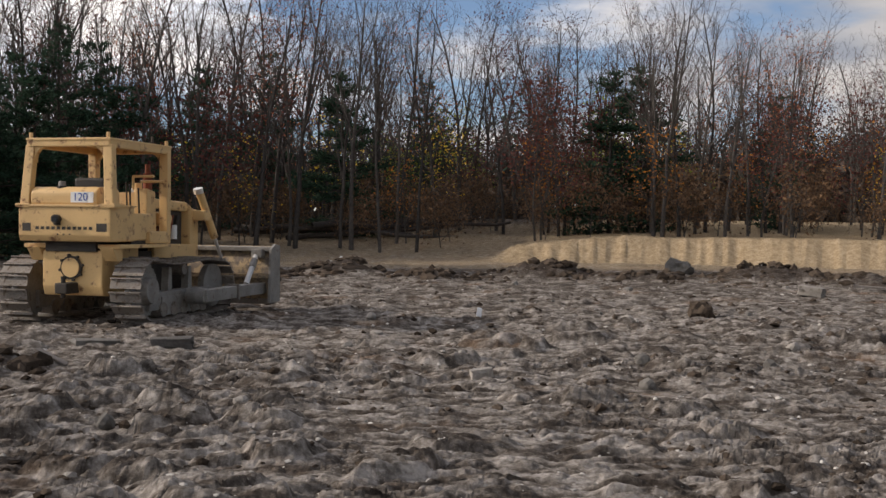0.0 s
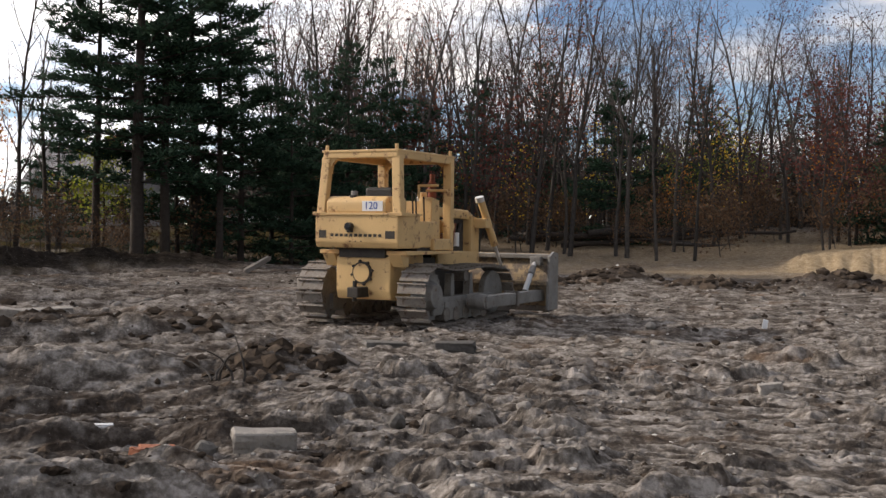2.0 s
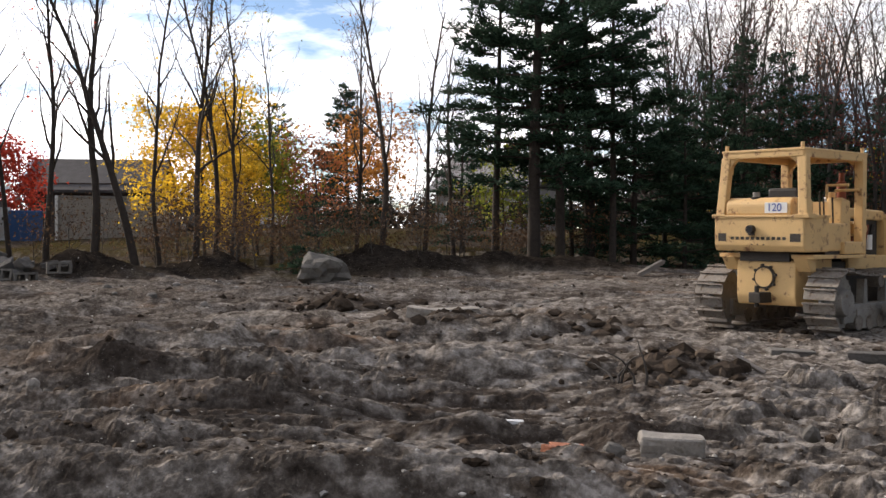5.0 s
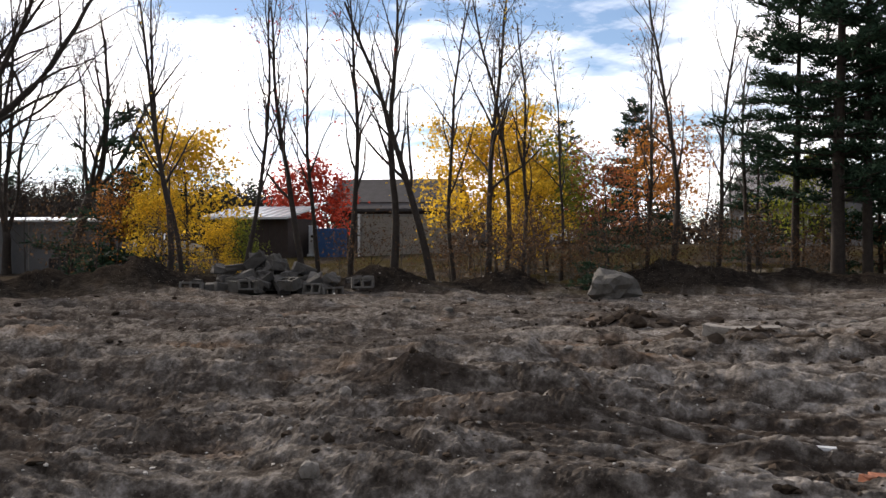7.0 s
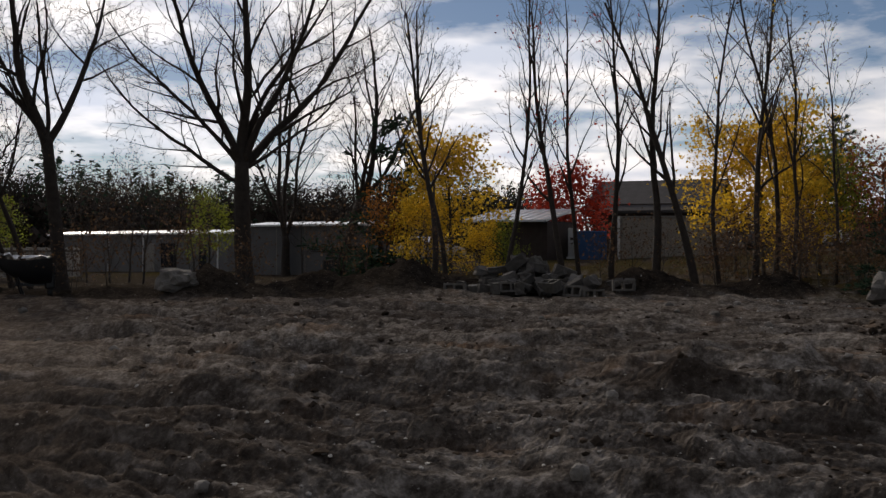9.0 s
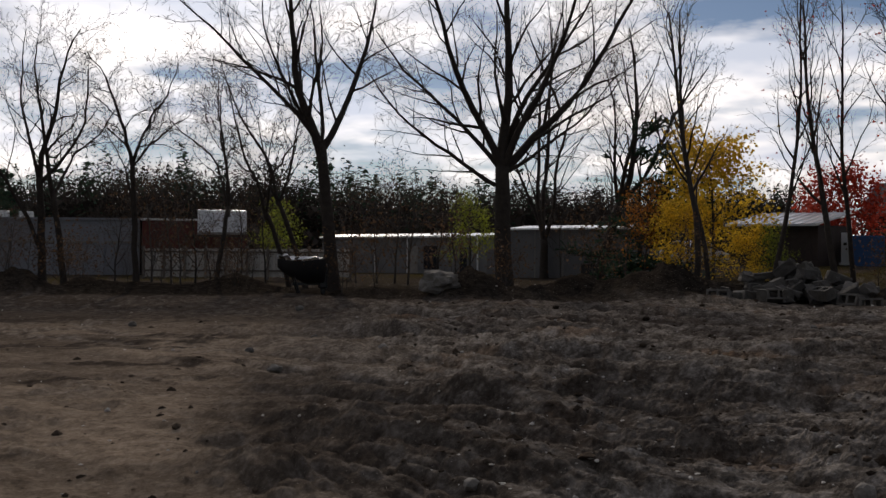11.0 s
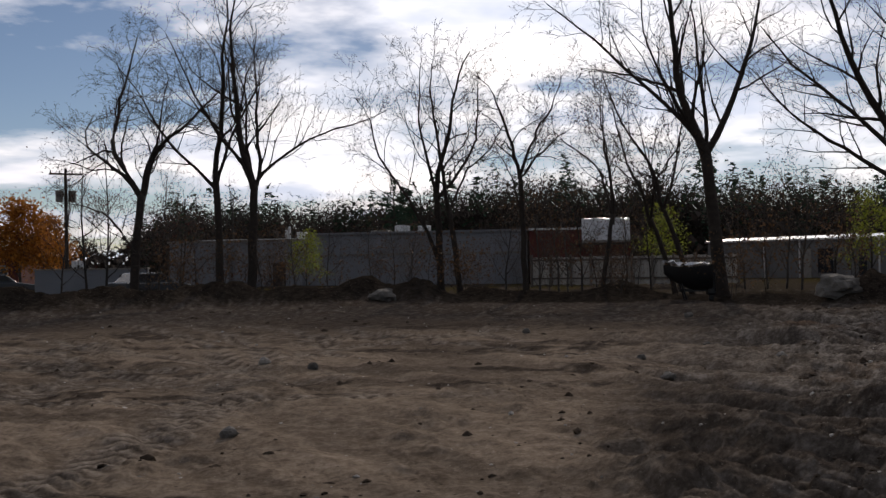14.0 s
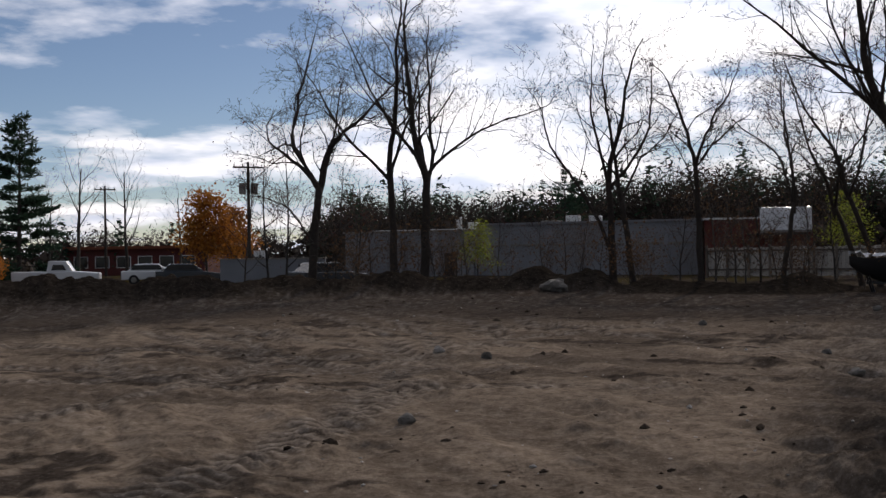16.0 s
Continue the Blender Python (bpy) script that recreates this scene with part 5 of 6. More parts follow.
def car(name, az, d, turn, body_mat, label, pickup=False, dz=0.0):
    p = on_ground(az, d, dz)
    ob = thing(name, Matrix.Translation(p) @ Matrix.Rotation(radians(turn), 4, "Z"), label, "pickup truck" if pickup else "car")
    L = 5.2 if pickup else 4.4
    if pickup:
        side = [(-L / 2, 0.5), (L / 2, 0.5), (L / 2, 0.95), (L * 0.18, 1.08), (-L / 2, 1.08)]
        cab = [(-0.55, 1.08), (1.05, 1.08), (0.62, 1.72), (-0.42, 1.74)]
    else:
        side = [(-L / 2, 0.35), (L / 2, 0.35), (L / 2, 0.72), (L * 0.2, 0.92), (-L / 2, 0.95)]
        cab = [(-L * 0.42, 0.93), (L * 0.22, 0.92), (L * 0.06, 1.42), (-L * 0.28, 1.43)]
    part("body", prism(side, -0.88, 0.88), body_mat, ob, bevel=0.06)
    c = part("cabin", prism(cab, -0.76, 0.76), body_mat, ob, bevel=0.05)
    y0, y1 = min(q[0] for q in cab), max(q[0] for q in cab)
    z0 = cab[0][1]
    for s in (-1, 1):
        part("side_window", prism([(y0 + 0.28, z0 + 0.08), (y1 - 0.42, z0 + 0.08), (y1 - 0.62, z0 + 0.42), (y0 + 0.4, z0 + 0.42)], s * 0.755, s * 0.775), M_GLASS, c)
    for s in (-1, 1):
        for y in (-L * 0.31, L * 0.31):
            w = part("wheel", rod((s * 0.70, y, 0.34), (s * 0.92, y, 0.34), 0.34, 18), M_TYRE, ob, "", bevel=0.03)
            part("rim", rod((s * 0.90, y, 0.34), (s * 0.935, y, 0.34), 0.19, 14), M_GREYPAINT, w)
    return ob


def build_lot():
    build_store()
    build_trailers()
    build_sheds()
    build_fence()
    utility_pole(117.1, 78, 8.6)
    utility_pole(124.3, 115, 9.2, False)
    ob = thing("shop_sign", Matrix.Translation(on_ground(116.55, 74)), "small white sign on a thin post", "sign")
    part("post", rod((0, 0, 0), (0, 0, 2.2), 0.05, 8), M_GREYPAINT, ob)
    m = Matrix.Rotation(radians(116.5), 4, "Z")
    pl = part("panel", box(-0.42, 0.42, -0.04, 0.04, 1.35, 2.2), M_CARWHITE, ob, "white panel with dark marks", m, bevel=0.01)
    for x, h in ((-0.2, 0.2), (0.0, 0.32), (0.2, 0.2)):
        part("mark", box(x - 0.08, x + 0.08, -0.05, -0.03, 1.6, 1.6 + h), M_BLACKPAINT, pl)
    car("pickup_truck", 126.6, 72, 30, M_CARWHITE, "white pickup truck parked behind the earth bank", True)
    car("parked_car", 121.9, 78, 30, M_CARWHITE, "white car parked behind the earth bank")
    car("parked_car", 120.2, 76, 34, M_CARDARK, "dark car parked behind the earth bank")
    car("parked_car", 113.0, 60, 60, M_CARDARK, "dark car beside the grey building")
    car("parked_car", 24.4, 74, 100, M_CARWHITE, "white car parked beyond the pines")
    car("parked_car", 22.3, 78, 100, M_CARWHITE, "white car parked beyond the pines")
    car("parked_car", 66.0, 62, 30, M_CARWHITE, "white car behind yellow leaves")
    car("parked_car", 64.6, 64, 30, M_CARWHITE, "white car behind yellow leaves")
    car("parked_car", 47.4, 70, 120, M_CARDARK, "dark car on the leaf-strewn yard")
    car("parked_car", 45.2, 74, 120, M_CARWHITE, "white car on the leaf-strewn yard")


def build_boat():
    """A small black boat hull propped on two legs, with a torn silver cover."""
    ob = thing("boat", Matrix.Translation(on_ground(85.1, 38.5)) @ Matrix.Rotation(radians(95), 4, "Z") @ Matrix.Scale(0.92, 4), "small black boat hull propped on legs with a torn silver cover", "boat")
    rows, n = [], 9
    bm = bmesh.new()
    for i in range(9):
        t = i / 8
        x = -0.95 + 1.75 * t
        half = 0.55 * math.sin(math.pi * min(1.0, 0.06 + 0.9 * t) ** 0.75 * 0.55)
        keel, rim = 0.95 - 0.62 * min(1, t * 1.6) ** 0.7, 1.30 - 0.10 * math.sin(math.pi * t)
        rows.append([bm.verts.new((x, half * math.sin(a), rim - (rim - keel) * math.cos(a) ** 0.8)) for a in np.linspace(-math.pi / 2, math.pi / 2, n)])
    for i in range(8):
        for k in range(n - 1):
            bm.faces.new((rows[i][k], rows[i + 1][k], rows[i + 1][k + 1], rows[i][k + 1]))
    bm.faces.new(rows[8])
    part("hull", bm, M_HULL, ob, "glossy black hull", smooth=True)
    tarp = bmesh.new()
    rng = random.Random(2)
    g = [[tarp.verts.new((-0.98 + 1.72 * i / 10, (-0.6 + 1.2 * k / 6) * (0.35 + 0.65 * min(1, i / 6)), 1.30 + rng.uniform(-0.05, 0.10) + (0.10 if i < 3 else 0))) for k in range(7)] for i in range(11)]
    for i in range(10):
        for k in range(6):
            if rng.random() > 0.22:
                tarp.faces.new((g[i][k], g[i + 1][k], g[i + 1][k + 1], g[i][k + 1]))
    part("cover", tarp, M_TARP, ob, "torn crumpled silver cover")
    part("keel", box(-0.4, 0.8, -0.03, 0.03, 0.28, 0.4), M_HULL, ob)
    for y in (-0.25, 0.25):
        part("leg", rod((-0.35, y, 0.6), (-0.15, y, -0.05), 0.035, 8), M_HULL, ob)
    part("outboard_motor", box(0.62, 0.95, -0.2, 0.2, 0.15, 1.1), M_HULL, ob, "black outboard motor", bevel=0.08)
    part("motor_leg", box(0.7, 0.88, -0.06, 0.06, -0.05, 0.2), M_HULL, ob, bevel=0.02)


build_lot()
build_boat()

# ---- trees along the field's edge ----
def limbed(label, seed, az, d, base_r, fork, lean, limbs, leaves=0, leaf_mat=None, spread=0.3, leaf=0.035, crook=0.09):
    """A tree with one trunk up to the fork, in metres, leaning by lean metres to the right, then limbs:
    (degrees off upright towards the right, degrees towards the camera, length, thickness as a share of the trunk, and where it grows lower, how far up the trunk)."""
    rng = random.Random(seed)
    wood, twigs, tips = Soup(), Soup(), []
    pts = [Vector((lean * (i / 6) ** 1.2 + rng.gauss(0, 0.02), rng.gauss(0, 0.02), -0.2 + (fork + 0.2) * i / 6)) for i in range(7)]
    wood.tube(pts, [base_r * (1.35 if i == 0 else 1.05 - 0.045 * i) for i in range(7)], 10)
    spec = ((0,) * 8, (11, 6, crook, 0.028, 12, 0.12, 40, 0.40), (6, 4, crook * 1.4, 0.04, 6, 0.18, 42, 0.48), (3, 3, 0.19, 0.03, 4, 0.2, 42, 0.52), (2, 3, 0.22, 0.0, 2, 0.2, 38, 0.6), (1, 3, 0.2, 0, 0, 0, 0, 0))
    for side, fwd, length, share, *low in limbs:
        a, b = radians(side), radians(fwd)
        dirn = Vector((math.sin(a), -math.sin(b), math.cos(a) * math.cos(b))).normalized()
        at = pts[-1] - Vector((0, 0, rng.uniform(0, 0.4)))
        if low:  # a limb that leaves the trunk at this share of its height
            at = pts[int(low[0] * 6)].copy()
        grow(wood, twigs, tips, rng, at, dirn, length, base_r * share, 1, spec)
    ob = thing("tree", Matrix.Translation(on_ground(az, d)) @ Matrix.Rotation(radians(az), 4, "Z"), label, "tree")
    child("trunk", wood.mesh("trunk", M_BARK_DARK, True), ob, "thick dark trunk and limbs")
    child("crown", twigs.mesh("crown", M_BARK_DARK), ob, "fine bare twigs")
    if leaves:
        child("leaves", scatter_leaves(tips, rng, leaves, leaf, spread).mesh("leaves", leaf_mat), ob)
    return ob


def build_edge_trees():
    # the two big bare trees with spreading limbs
    limbed("big bare tree with a thick trunk and wide-spreading limbs", 41, 74.5, 40, 0.34, 4.6, -0.1, ((-4, 5, 10, 0.66), (42, -8, 10.5, 0.55), (22, 10, 9, 0.45), (-24, 8, 9, 0.5), (-58, 4, 6.5, 0.30, 0.84), (8, -18, 8, 0.4), (-36, -10, 7.5, 0.34), (58, 6, 6.0, 0.26)))
    limbed("tall bare tree leaning and forked in two", 42, 83.5, 41, 0.26, 5.4, -0.5, ((-13, 5, 9, 0.75), (23, -6, 9, 0.58), (-42, 8, 8, 0.42), (6, -12, 7, 0.36), (-30, -8, 7, 0.34)))
    limbed("bare tree leaning with two stems behind the mobile home", 43, 69.6, 52, 0.26, 3.5, 1.0, ((20, 5, 9, 0.7), (36, -8, 8, 0.55), (6, 10, 8, 0.5), (-14, 0, 7, 0.4)))
    limbed("bare tree with several upright stems", 44, 72.4, 56, 0.24, 2.0, 0.0, ((-6, 5, 11, 0.6), (6, -6, 11, 0.6), (16, 10, 10, 0.5), (-16, 0, 10, 0.45)))
    # open-grown bare trees before the grey building
    limbed("bare tree with crooked forked limbs", 45, 113.9, 44, 0.19, 4.3, 0.35, ((12, 0, 6.5, 0.7), (-18, 8, 8, 0.7), (-40, -5, 7, 0.5), (32, 10, 5, 0.4), (-30, 10, 4.0, 0.35, 0.5)), crook=0.17)
    limbed("tall bare tree with a dense twiggy crown", 46, 107.9, 44, 0.20, 4.8, 0.15, ((2, 5, 8.5, 0.85), (24, -8, 7.5, 0.5), (-20, 6, 7, 0.45), (40, 6, 6.5, 0.4), (-4, -16, 6, 0.4)), crook=0.13)
    limbed("tall bare tree with upright limbs", 47, 109.5, 44.5, 0.17, 4.8, -0.1, ((-10, 4, 8.5, 0.8), (14, -8, 6.5, 0.5), (-28, 8, 6.5, 0.5)), crook=0.13)
    limbed("bare tree with several crooked stems", 48, 98.0, 43.5, 0.16, 4.2, -0.15, ((0, 5, 6.5, 0.8), (22, 8, 5.5, 0.5), (-20, 10, 6.0, 0.5), (-30, -5, 8, 0.6, 0.34)), 160, M_BLEAF, crook=0.18)
    limbed("slim bare tree beside the crooked one", 49, 97.0, 43.0, 0.13, 3.6, -0.4, ((-10, 5, 6, 0.8), (16, -8, 5, 0.5)), crook=0.16)
    limbed("slender bare tree with fine twigs", 50, 93.5, 42, 0.12, 4.6, -0.2, ((-16, 5, 4.8, 0.75), (12, 8, 5.0, 0.6), (32, -5, 4.2, 0.5), (-30, 6, 3.5, 0.4, 0.67)), 420, M_BLEAF, crook=0.16)
    limbed("slender leaning tree with reddish bark", 51, 89.6, 42, 0.10, 3.0, 0.5, ((18, 0, 5.6, 0.8), (-20, 6, 5.0, 0.6), (2, 8, 5.4, 0.6)), 520, M_BLEAF, crook=0.14)
    limbed("slender bare tree leaning over the boat", 52, 84.9, 43, 0.11, 3.4, -1.1, ((-18, 0, 6.0, 0.8), (10, 6, 5.5, 0.6), (-36, 6, 5.0, 0.5)), 320, M_BLEAF, crook=0.14)
    limbed("slender bare tree behind the boat", 53, 85.7, 44, 0.11, 3.0, -1.0, ((-16, 5, 6, 0.8), (6, 0, 6, 0.6)), 240, M_BLEAF, crook=0.14)
    # slim trees before the sheds, most of them leaning
    slim = ((64.6, 37, 0.12, 4.2, 0.6, M_YLEAF, 40), (63.9, 38, 0.10, 4.0, -0.2, M_YLEAF, 30), (61.0, 38, 0.10, 4.5, 0.9, None, 0), (57.6, 38, 0.13, 4.5, -0.7, M_RLEAF, 150), (56.9, 39, 0.10, 4.2, -0.5, M_RLEAF, 120),
            (55.3, 38, 0.12, 4.6, -0.1, M_RLEAF, 120), (53.0, 37, 0.15, 4.6, 0.35, None, 0), (51.0, 36.5, 0.15, 3.8, -1.4, None, 0), (49.8, 37, 0.09, 4.4, -0.4, M_YLEAF, 40), (48.1, 38, 0.13, 5.0, 0.0, M_BLEAF, 260),
            (47.2, 39, 0.11, 4.4, 0.8, M_BLEAF, 240), (46.3, 38, 0.09, 3.6, 0.4, M_YLEAF, 120), (44.2, 40, 0.07, 3.0, 0.7, M_GLEAF, 60), (39.8, 44, 0.10, 3.6, 0.1, M_OLEAF, 100), (38.4, 42, 0.13, 3.0, 0.2, None, 0), (36.2, 43, 0.11, 3.2, 0.4, None, 0), (34.6, 45, 0.11, 3.6, 0.0, None, 0))
    for k, (az, d, r, fork, lean, lm, n) in enumerate(slim):
        rng = random.Random(60 + k)
        name = "slim bare tree" + (" with a few " + {M_YLEAF: "yellow", M_RLEAF: "red", M_BLEAF: "brown", M_GLEAF: "green", M_OLEAF: "orange"}[lm] + " leaves remaining" if lm else " leaning at the field's edge")
        tall = (8.2 + 16 * r) * rng.uniform(0.92, 1.1)
        ob = tree(name, 80 + k, tall, r, LEAD, n, lm, 0.05, 0.3, (lean * 0.16, rng.uniform(-0.05, 0.05)), M_BARK_DARK)
        ob.matrix_world = Matrix.Translation(on_ground(az, d)) @ Matrix.Rotation(radians(az), 4, "Z")
    # trees in autumn leaf
    yel = tree("small maple full of golden yellow leaves", 101, 5.6, 0.09, BUSHY, 3800, M_YLEAF, 0.085, 0.34)
    yel2 = tree("small tree full of golden leaves", 102, 6.2, 0.09, BUSHY, 2900, M_YLEAF, 0.085, 0.36)
    grn = tree("small tree with yellow green leaves", 103, 4.8, 0.08, BUSHY, 2000, M_GLEAF, 0.08, 0.30)
    red = tree("small maple full of fiery red leaves", 104, 4.2, 0.08, BUSHY, 2600, M_RLEAF, 0.09, 0.32)
    org = tree("small tree full of orange leaves", 105, 6.0, 0.09, BUSHY, 2000, M_OLEAF, 0.085, 0.34)
    rst = tree("small tree with rust red leaves", 106, 4.6, 0.07, BUSHY, 1500, M_RUSTLEAF, 0.07, 0.34)
    brn = tree("tangled shrub with withered brown leaves", 107, 4.4, 0.05, BUSHY, 320, M_BLEAF, 0.04, 0.35, category="shrub", name="shrub")
    low = tree("low tangled brown brush", 108, 1.9, 0.02, SHRUB, 300, M_BLEAF, 0.05, 0.3, category="shrub", name="shrub")
    twig = tree("tall bare shrub of many fine stems", 109, 6.5, 0.06, BUSHY, 250, M_MLEAF, 0.045, 0.3, category="shrub", name="shrub")
    oak = tree("broad tree full of rusty orange leaves", 110, 5.6, 0.12, BUSHY, 6000, M_OLEAF, 0.12, 0.5)
    rng = random.Random(77)
    for ob, az, d, s in ((yel, 63.7, 47, 1.0), (yel2, 65.0, 49, 0.85), (yel, 65.3, 44, 0.55), (yel2, 49.0, 47, 0.9), (yel, 47.6, 46, 1.0), (yel2, 46.4, 48, 1.02), (yel, 45.9, 44, 0.75), (grn, 44.9, 46, 0.98), (grn, 43.8, 48, 0.85), (grn, 32.0, 46, 0.9),
                         (red, 58.3, 66, 1.12), (red, 56.4, 67, 1.15), (rst, 41.7, 48, 1.0), (org, 38.2, 56, 1.0), (org, 39.6, 62, 0.95), (rst, 42.6, 50, 0.9), (org, 67.2, 48, 0.6), (yel2, 45.6, 42, 0.6), (grn, 60.9, 40, 0.42), (yel, 62.2, 39.5, 0.36),
                         (grn, 105.1, 60, 0.6), (grn, 86.4, 66, 0.8), (grn, 76.3, 50, 0.7),
                         (oak, 119.3, 88, 1.0), (oak, 118.0, 92, 0.85), (oak, 129.8, 70, 0.45)):
        stand(ob, az, d, rng.uniform(0, 360), s, group="trees in autumn leaf")
    for az, d, s in tuple((rng.uniform(87, 113.5), rng.uniform(41.5, 48), rng.uniform(0.3, 0.7)) for _ in range(24)) + ((78.0, 46, 1.05), (79.6, 47, 1.1), (81.2, 48, 1.0), (77.0, 45, 0.9), (82.3, 50, 1.0), (91.8, 50, 1.15), (90.6, 48, 1.1), (94.6, 50, 1.0), (88.3, 52, 1.1), (87.0, 50, 1.0), (99.6, 50, 0.8), (100.5, 52, 0.75), (110.8, 60, 0.9),
                     (68.2, 44, 0.7), (71.5, 50, 0.8), (80.3, 52, 1.2), (92.8, 54, 1.2), (111.6, 48, 0.9), (106.3, 58, 0.9)):
        stand(brn, az, d, rng.uniform(0, 360), s, group="shrubs at the field's edge")
    for az, d, s in ((116.2, 46, 1.0), (115.1, 45, 1.0), (117.3, 47, 0.8), (112.6, 46, 0.85), (111.4, 50, 0.8), (104.0, 75, 0.9), (66.2, 48, 0.6), (33.4, 60, 1.0), (36.8, 58, 0.9), (35.5, 62, 1.1)):
        stand(twig, az, d, rng.uniform(0, 360), s, group="shrubs at the field's edge")
    for k in range(150):
        az = rng.uniform(25, 56) if k < 60 else rng.uniform(64, 112) if k < 90 else rng.uniform(-26, 24)
        stand(low, az, float(np.interp(az, EDGE_AZ, EDGE_D)) + (rng.uniform(1.5, 7) if az > 24 else rng.uniform(12, 18)), rng.uniform(0, 360), rng.uniform(0.6, 1.15), group="brush on the bank")
    gone(yel, yel2, grn, red, org, rst, brn, low, twig, oak)
    fir = pine("small dense green fir on the bank", 121, 2.6, 0.05, 1.1, 0.03, 0.2, 9, 0.09)
    stand(fir, 41.9, 36, 0, 0.9)
    stand(fir, 66.0, 50, 40, 2.2, label="ragged dark conifer behind the earth heaps")
    stand(fir, 67.4, 52, 90, 2.9, label="ragged dark conifer behind the earth heaps")
    spruce = pine("tall dense dark spruce beyond the lot", 122, 12.2, 0.2, 3.3, 0.02, 0.16, 8, 0.2)
    stand(spruce, 128.4, 80, 0)
    stand(spruce, 40.2, 84, 50, 0.95, label="tall sparse spruce behind orange leaves")
    stand(spruce, 99.8, 104, 100, 0.75, label="dark conifer behind the grey building")
    stand(spruce, 103.3, 125, 100, 0.6, label="dark conifer behind the grey building")
    gone(fir, spruce)
    bare = tree("bare rounded tree beyond the car lot", 131, 9.0, 0.16, ELM)
    for az, d, s in ((125.6, 95, 1.05), (123.2, 92, 1.0), (120.6, 96, 0.78), (102.7, 120, 1.0), (127.0, 110, 0.9), (68.8, 90, 1.0), (109.0, 100, 0.9)):
        stand(bare, az, d, rng.uniform(0, 360), s, group="bare trees beyond the lot")
    gone(bare)


def far_woods():
    """The brown wooded rise behind everything, too far to pick trees apart."""
    rng = random.Random(9)
    stems, leaves, green = Soup(), Soup(), Soup()
    spots = [(a, rng.uniform(88, 112) if a < 24 else rng.uniform(118, 165)) for a in (rng.uniform(60, 114) if k % 5 < 3 else rng.uniform(-30, 26) if k % 5 < 4 else rng.uniform(26, 131) for k in range(2500))]
    zs = ground_zs([polar(*q).x for q in spots], [polar(*q).y for q in spots])
    for (az, d), z in zip(spots, zs):
        top = float(np.interp(az, (-30, 0, 24, 26, 46, 62, 78, 84, 97, 101, 104, 112, 114, 131), (9, 10, 10, 5, 5, 8.5, 10, 11.5, 12, 9.5, 9, 10.5, 6, 5))) * rng.uniform(0.65, 1.15)
        p = polar(az, d, 0.0)
        p.z = float(z)
        evergreen = rng.random() < (0.24 if 74 < az < 112 else 0.08)
        stems.tube([p, p + Vector((rng.gauss(0, 0.3), rng.gauss(0, 0.3), top * 0.6))], [0.16, 0.05], 3)
        if evergreen:  # a cone of drooping boughs
            for j in range(95):
                t = 0.12 + 0.88 * rng.random()
                w, a = (0.22 * top * (1 - t) + 0.1) * rng.random() ** 0.5, rng.uniform(0, 6.28)
                q = p + Vector((w * math.cos(a), w * math.sin(a), top * t))
                u = Vector((math.cos(a), math.sin(a), rng.gauss(-0.1, 0.3))) * rng.uniform(0.25, 0.5)
                green.leaf(q, u, Vector((rng.gauss(0, 1), rng.gauss(0, 1), rng.gauss(0, 0.5))).normalized() * 0.16)
            continue
        fork = p + Vector((0, 0, top * 0.35))
        for j in range(6):  # a rounded crown: limbs that fan out, each with a cloud of twigs and dull leaves
            a, tilt = rng.uniform(0, 6.28), rng.uniform(0.1, 0.75)
            tip = fork + Vector((math.cos(a) * math.sin(tilt), math.sin(a) * math.sin(tilt), math.cos(tilt))) * top * rng.uniform(0.42, 0.62)
            stems.tube([fork, tip], [0.07, 0.012], 3)
            for i in range(18):
                t = rng.uniform(0.3, 1.05)
                q = fork.lerp(tip, t) + Vector((rng.gauss(0, 0.5), rng.gauss(0, 0.5), rng.gauss(0, 0.42)))
                u = Vector((rng.gauss(0, 1), rng.gauss(0, 1), rng.gauss(0, 0.9))).normalized() * rng.uniform(0.15, 0.40)
                leaves.leaf(q, u, u.cross(Vector((rng.gauss(0, 1), rng.gauss(0, 1), rng.gauss(0, 1)))).normalized() * rng.uniform(0.03, 0.08))
        for j in range(26):  # undergrowth below
            q = p + Vector((rng.gauss(0, 1.5), rng.gauss(0, 1.5), top * 0.55 * rng.random()))
            u = Vector((rng.gauss(0, 1), rng.gauss(0, 1), rng.gauss(0, 0.9))).normalized() * rng.uniform(0.3, 0.7)
            leaves.leaf(q, u, u.cross(Vector((rng.gauss(0, 1), rng.gauss(0, 1), rng.gauss(0, 1)))).normalized() * rng.uniform(0.2, 0.5))
    for name, s, m, label in (("far_tree_stems", stems, M_BARK_DARK, "bare grey stems of the far woods"), ("far_woods", leaves, M_FARWOOD, "brown bare woods on a low rise"), ("far_evergreens", green, M_NEEDLE, "dark evergreens among the far woods")):
        tagged(new(name, s.mesh(name, m)), label, "woods", kind="stuff")


build_edge_trees()
far_woods()


# ---- stones, rubble and litter on the field ----
def lump(seed, sx, sy, sz, rough=0.25, sub=2, flat=0.0):
    """An irregular stone or clod standing on z = 0."""
    rng = random.Random(seed)
    bm = bmesh.new()
    bmesh.ops.create_icosphere(bm, subdivisions=sub, radius=1)
    off = Vector((rng.uniform(-50, 50), rng.uniform(-50, 50), rng.uniform(-50, 50)))
    for v in bm.verts:
        n = v.co.normalized()
        k = 1 + rough * noise.noise(n * 1.3 + off) + rough * 0.7 * noise.noise(n * 2.9 + off)
        c = n * k
        for ax in range(3):  # flatten towards a broken block
            c[ax] = max(-0.88, min(0.88, c[ax])) if flat else c[ax]
        v.co = Vector((c.x * sx, c.y * sy, (c.z + 0.55) * sz))
    return bm


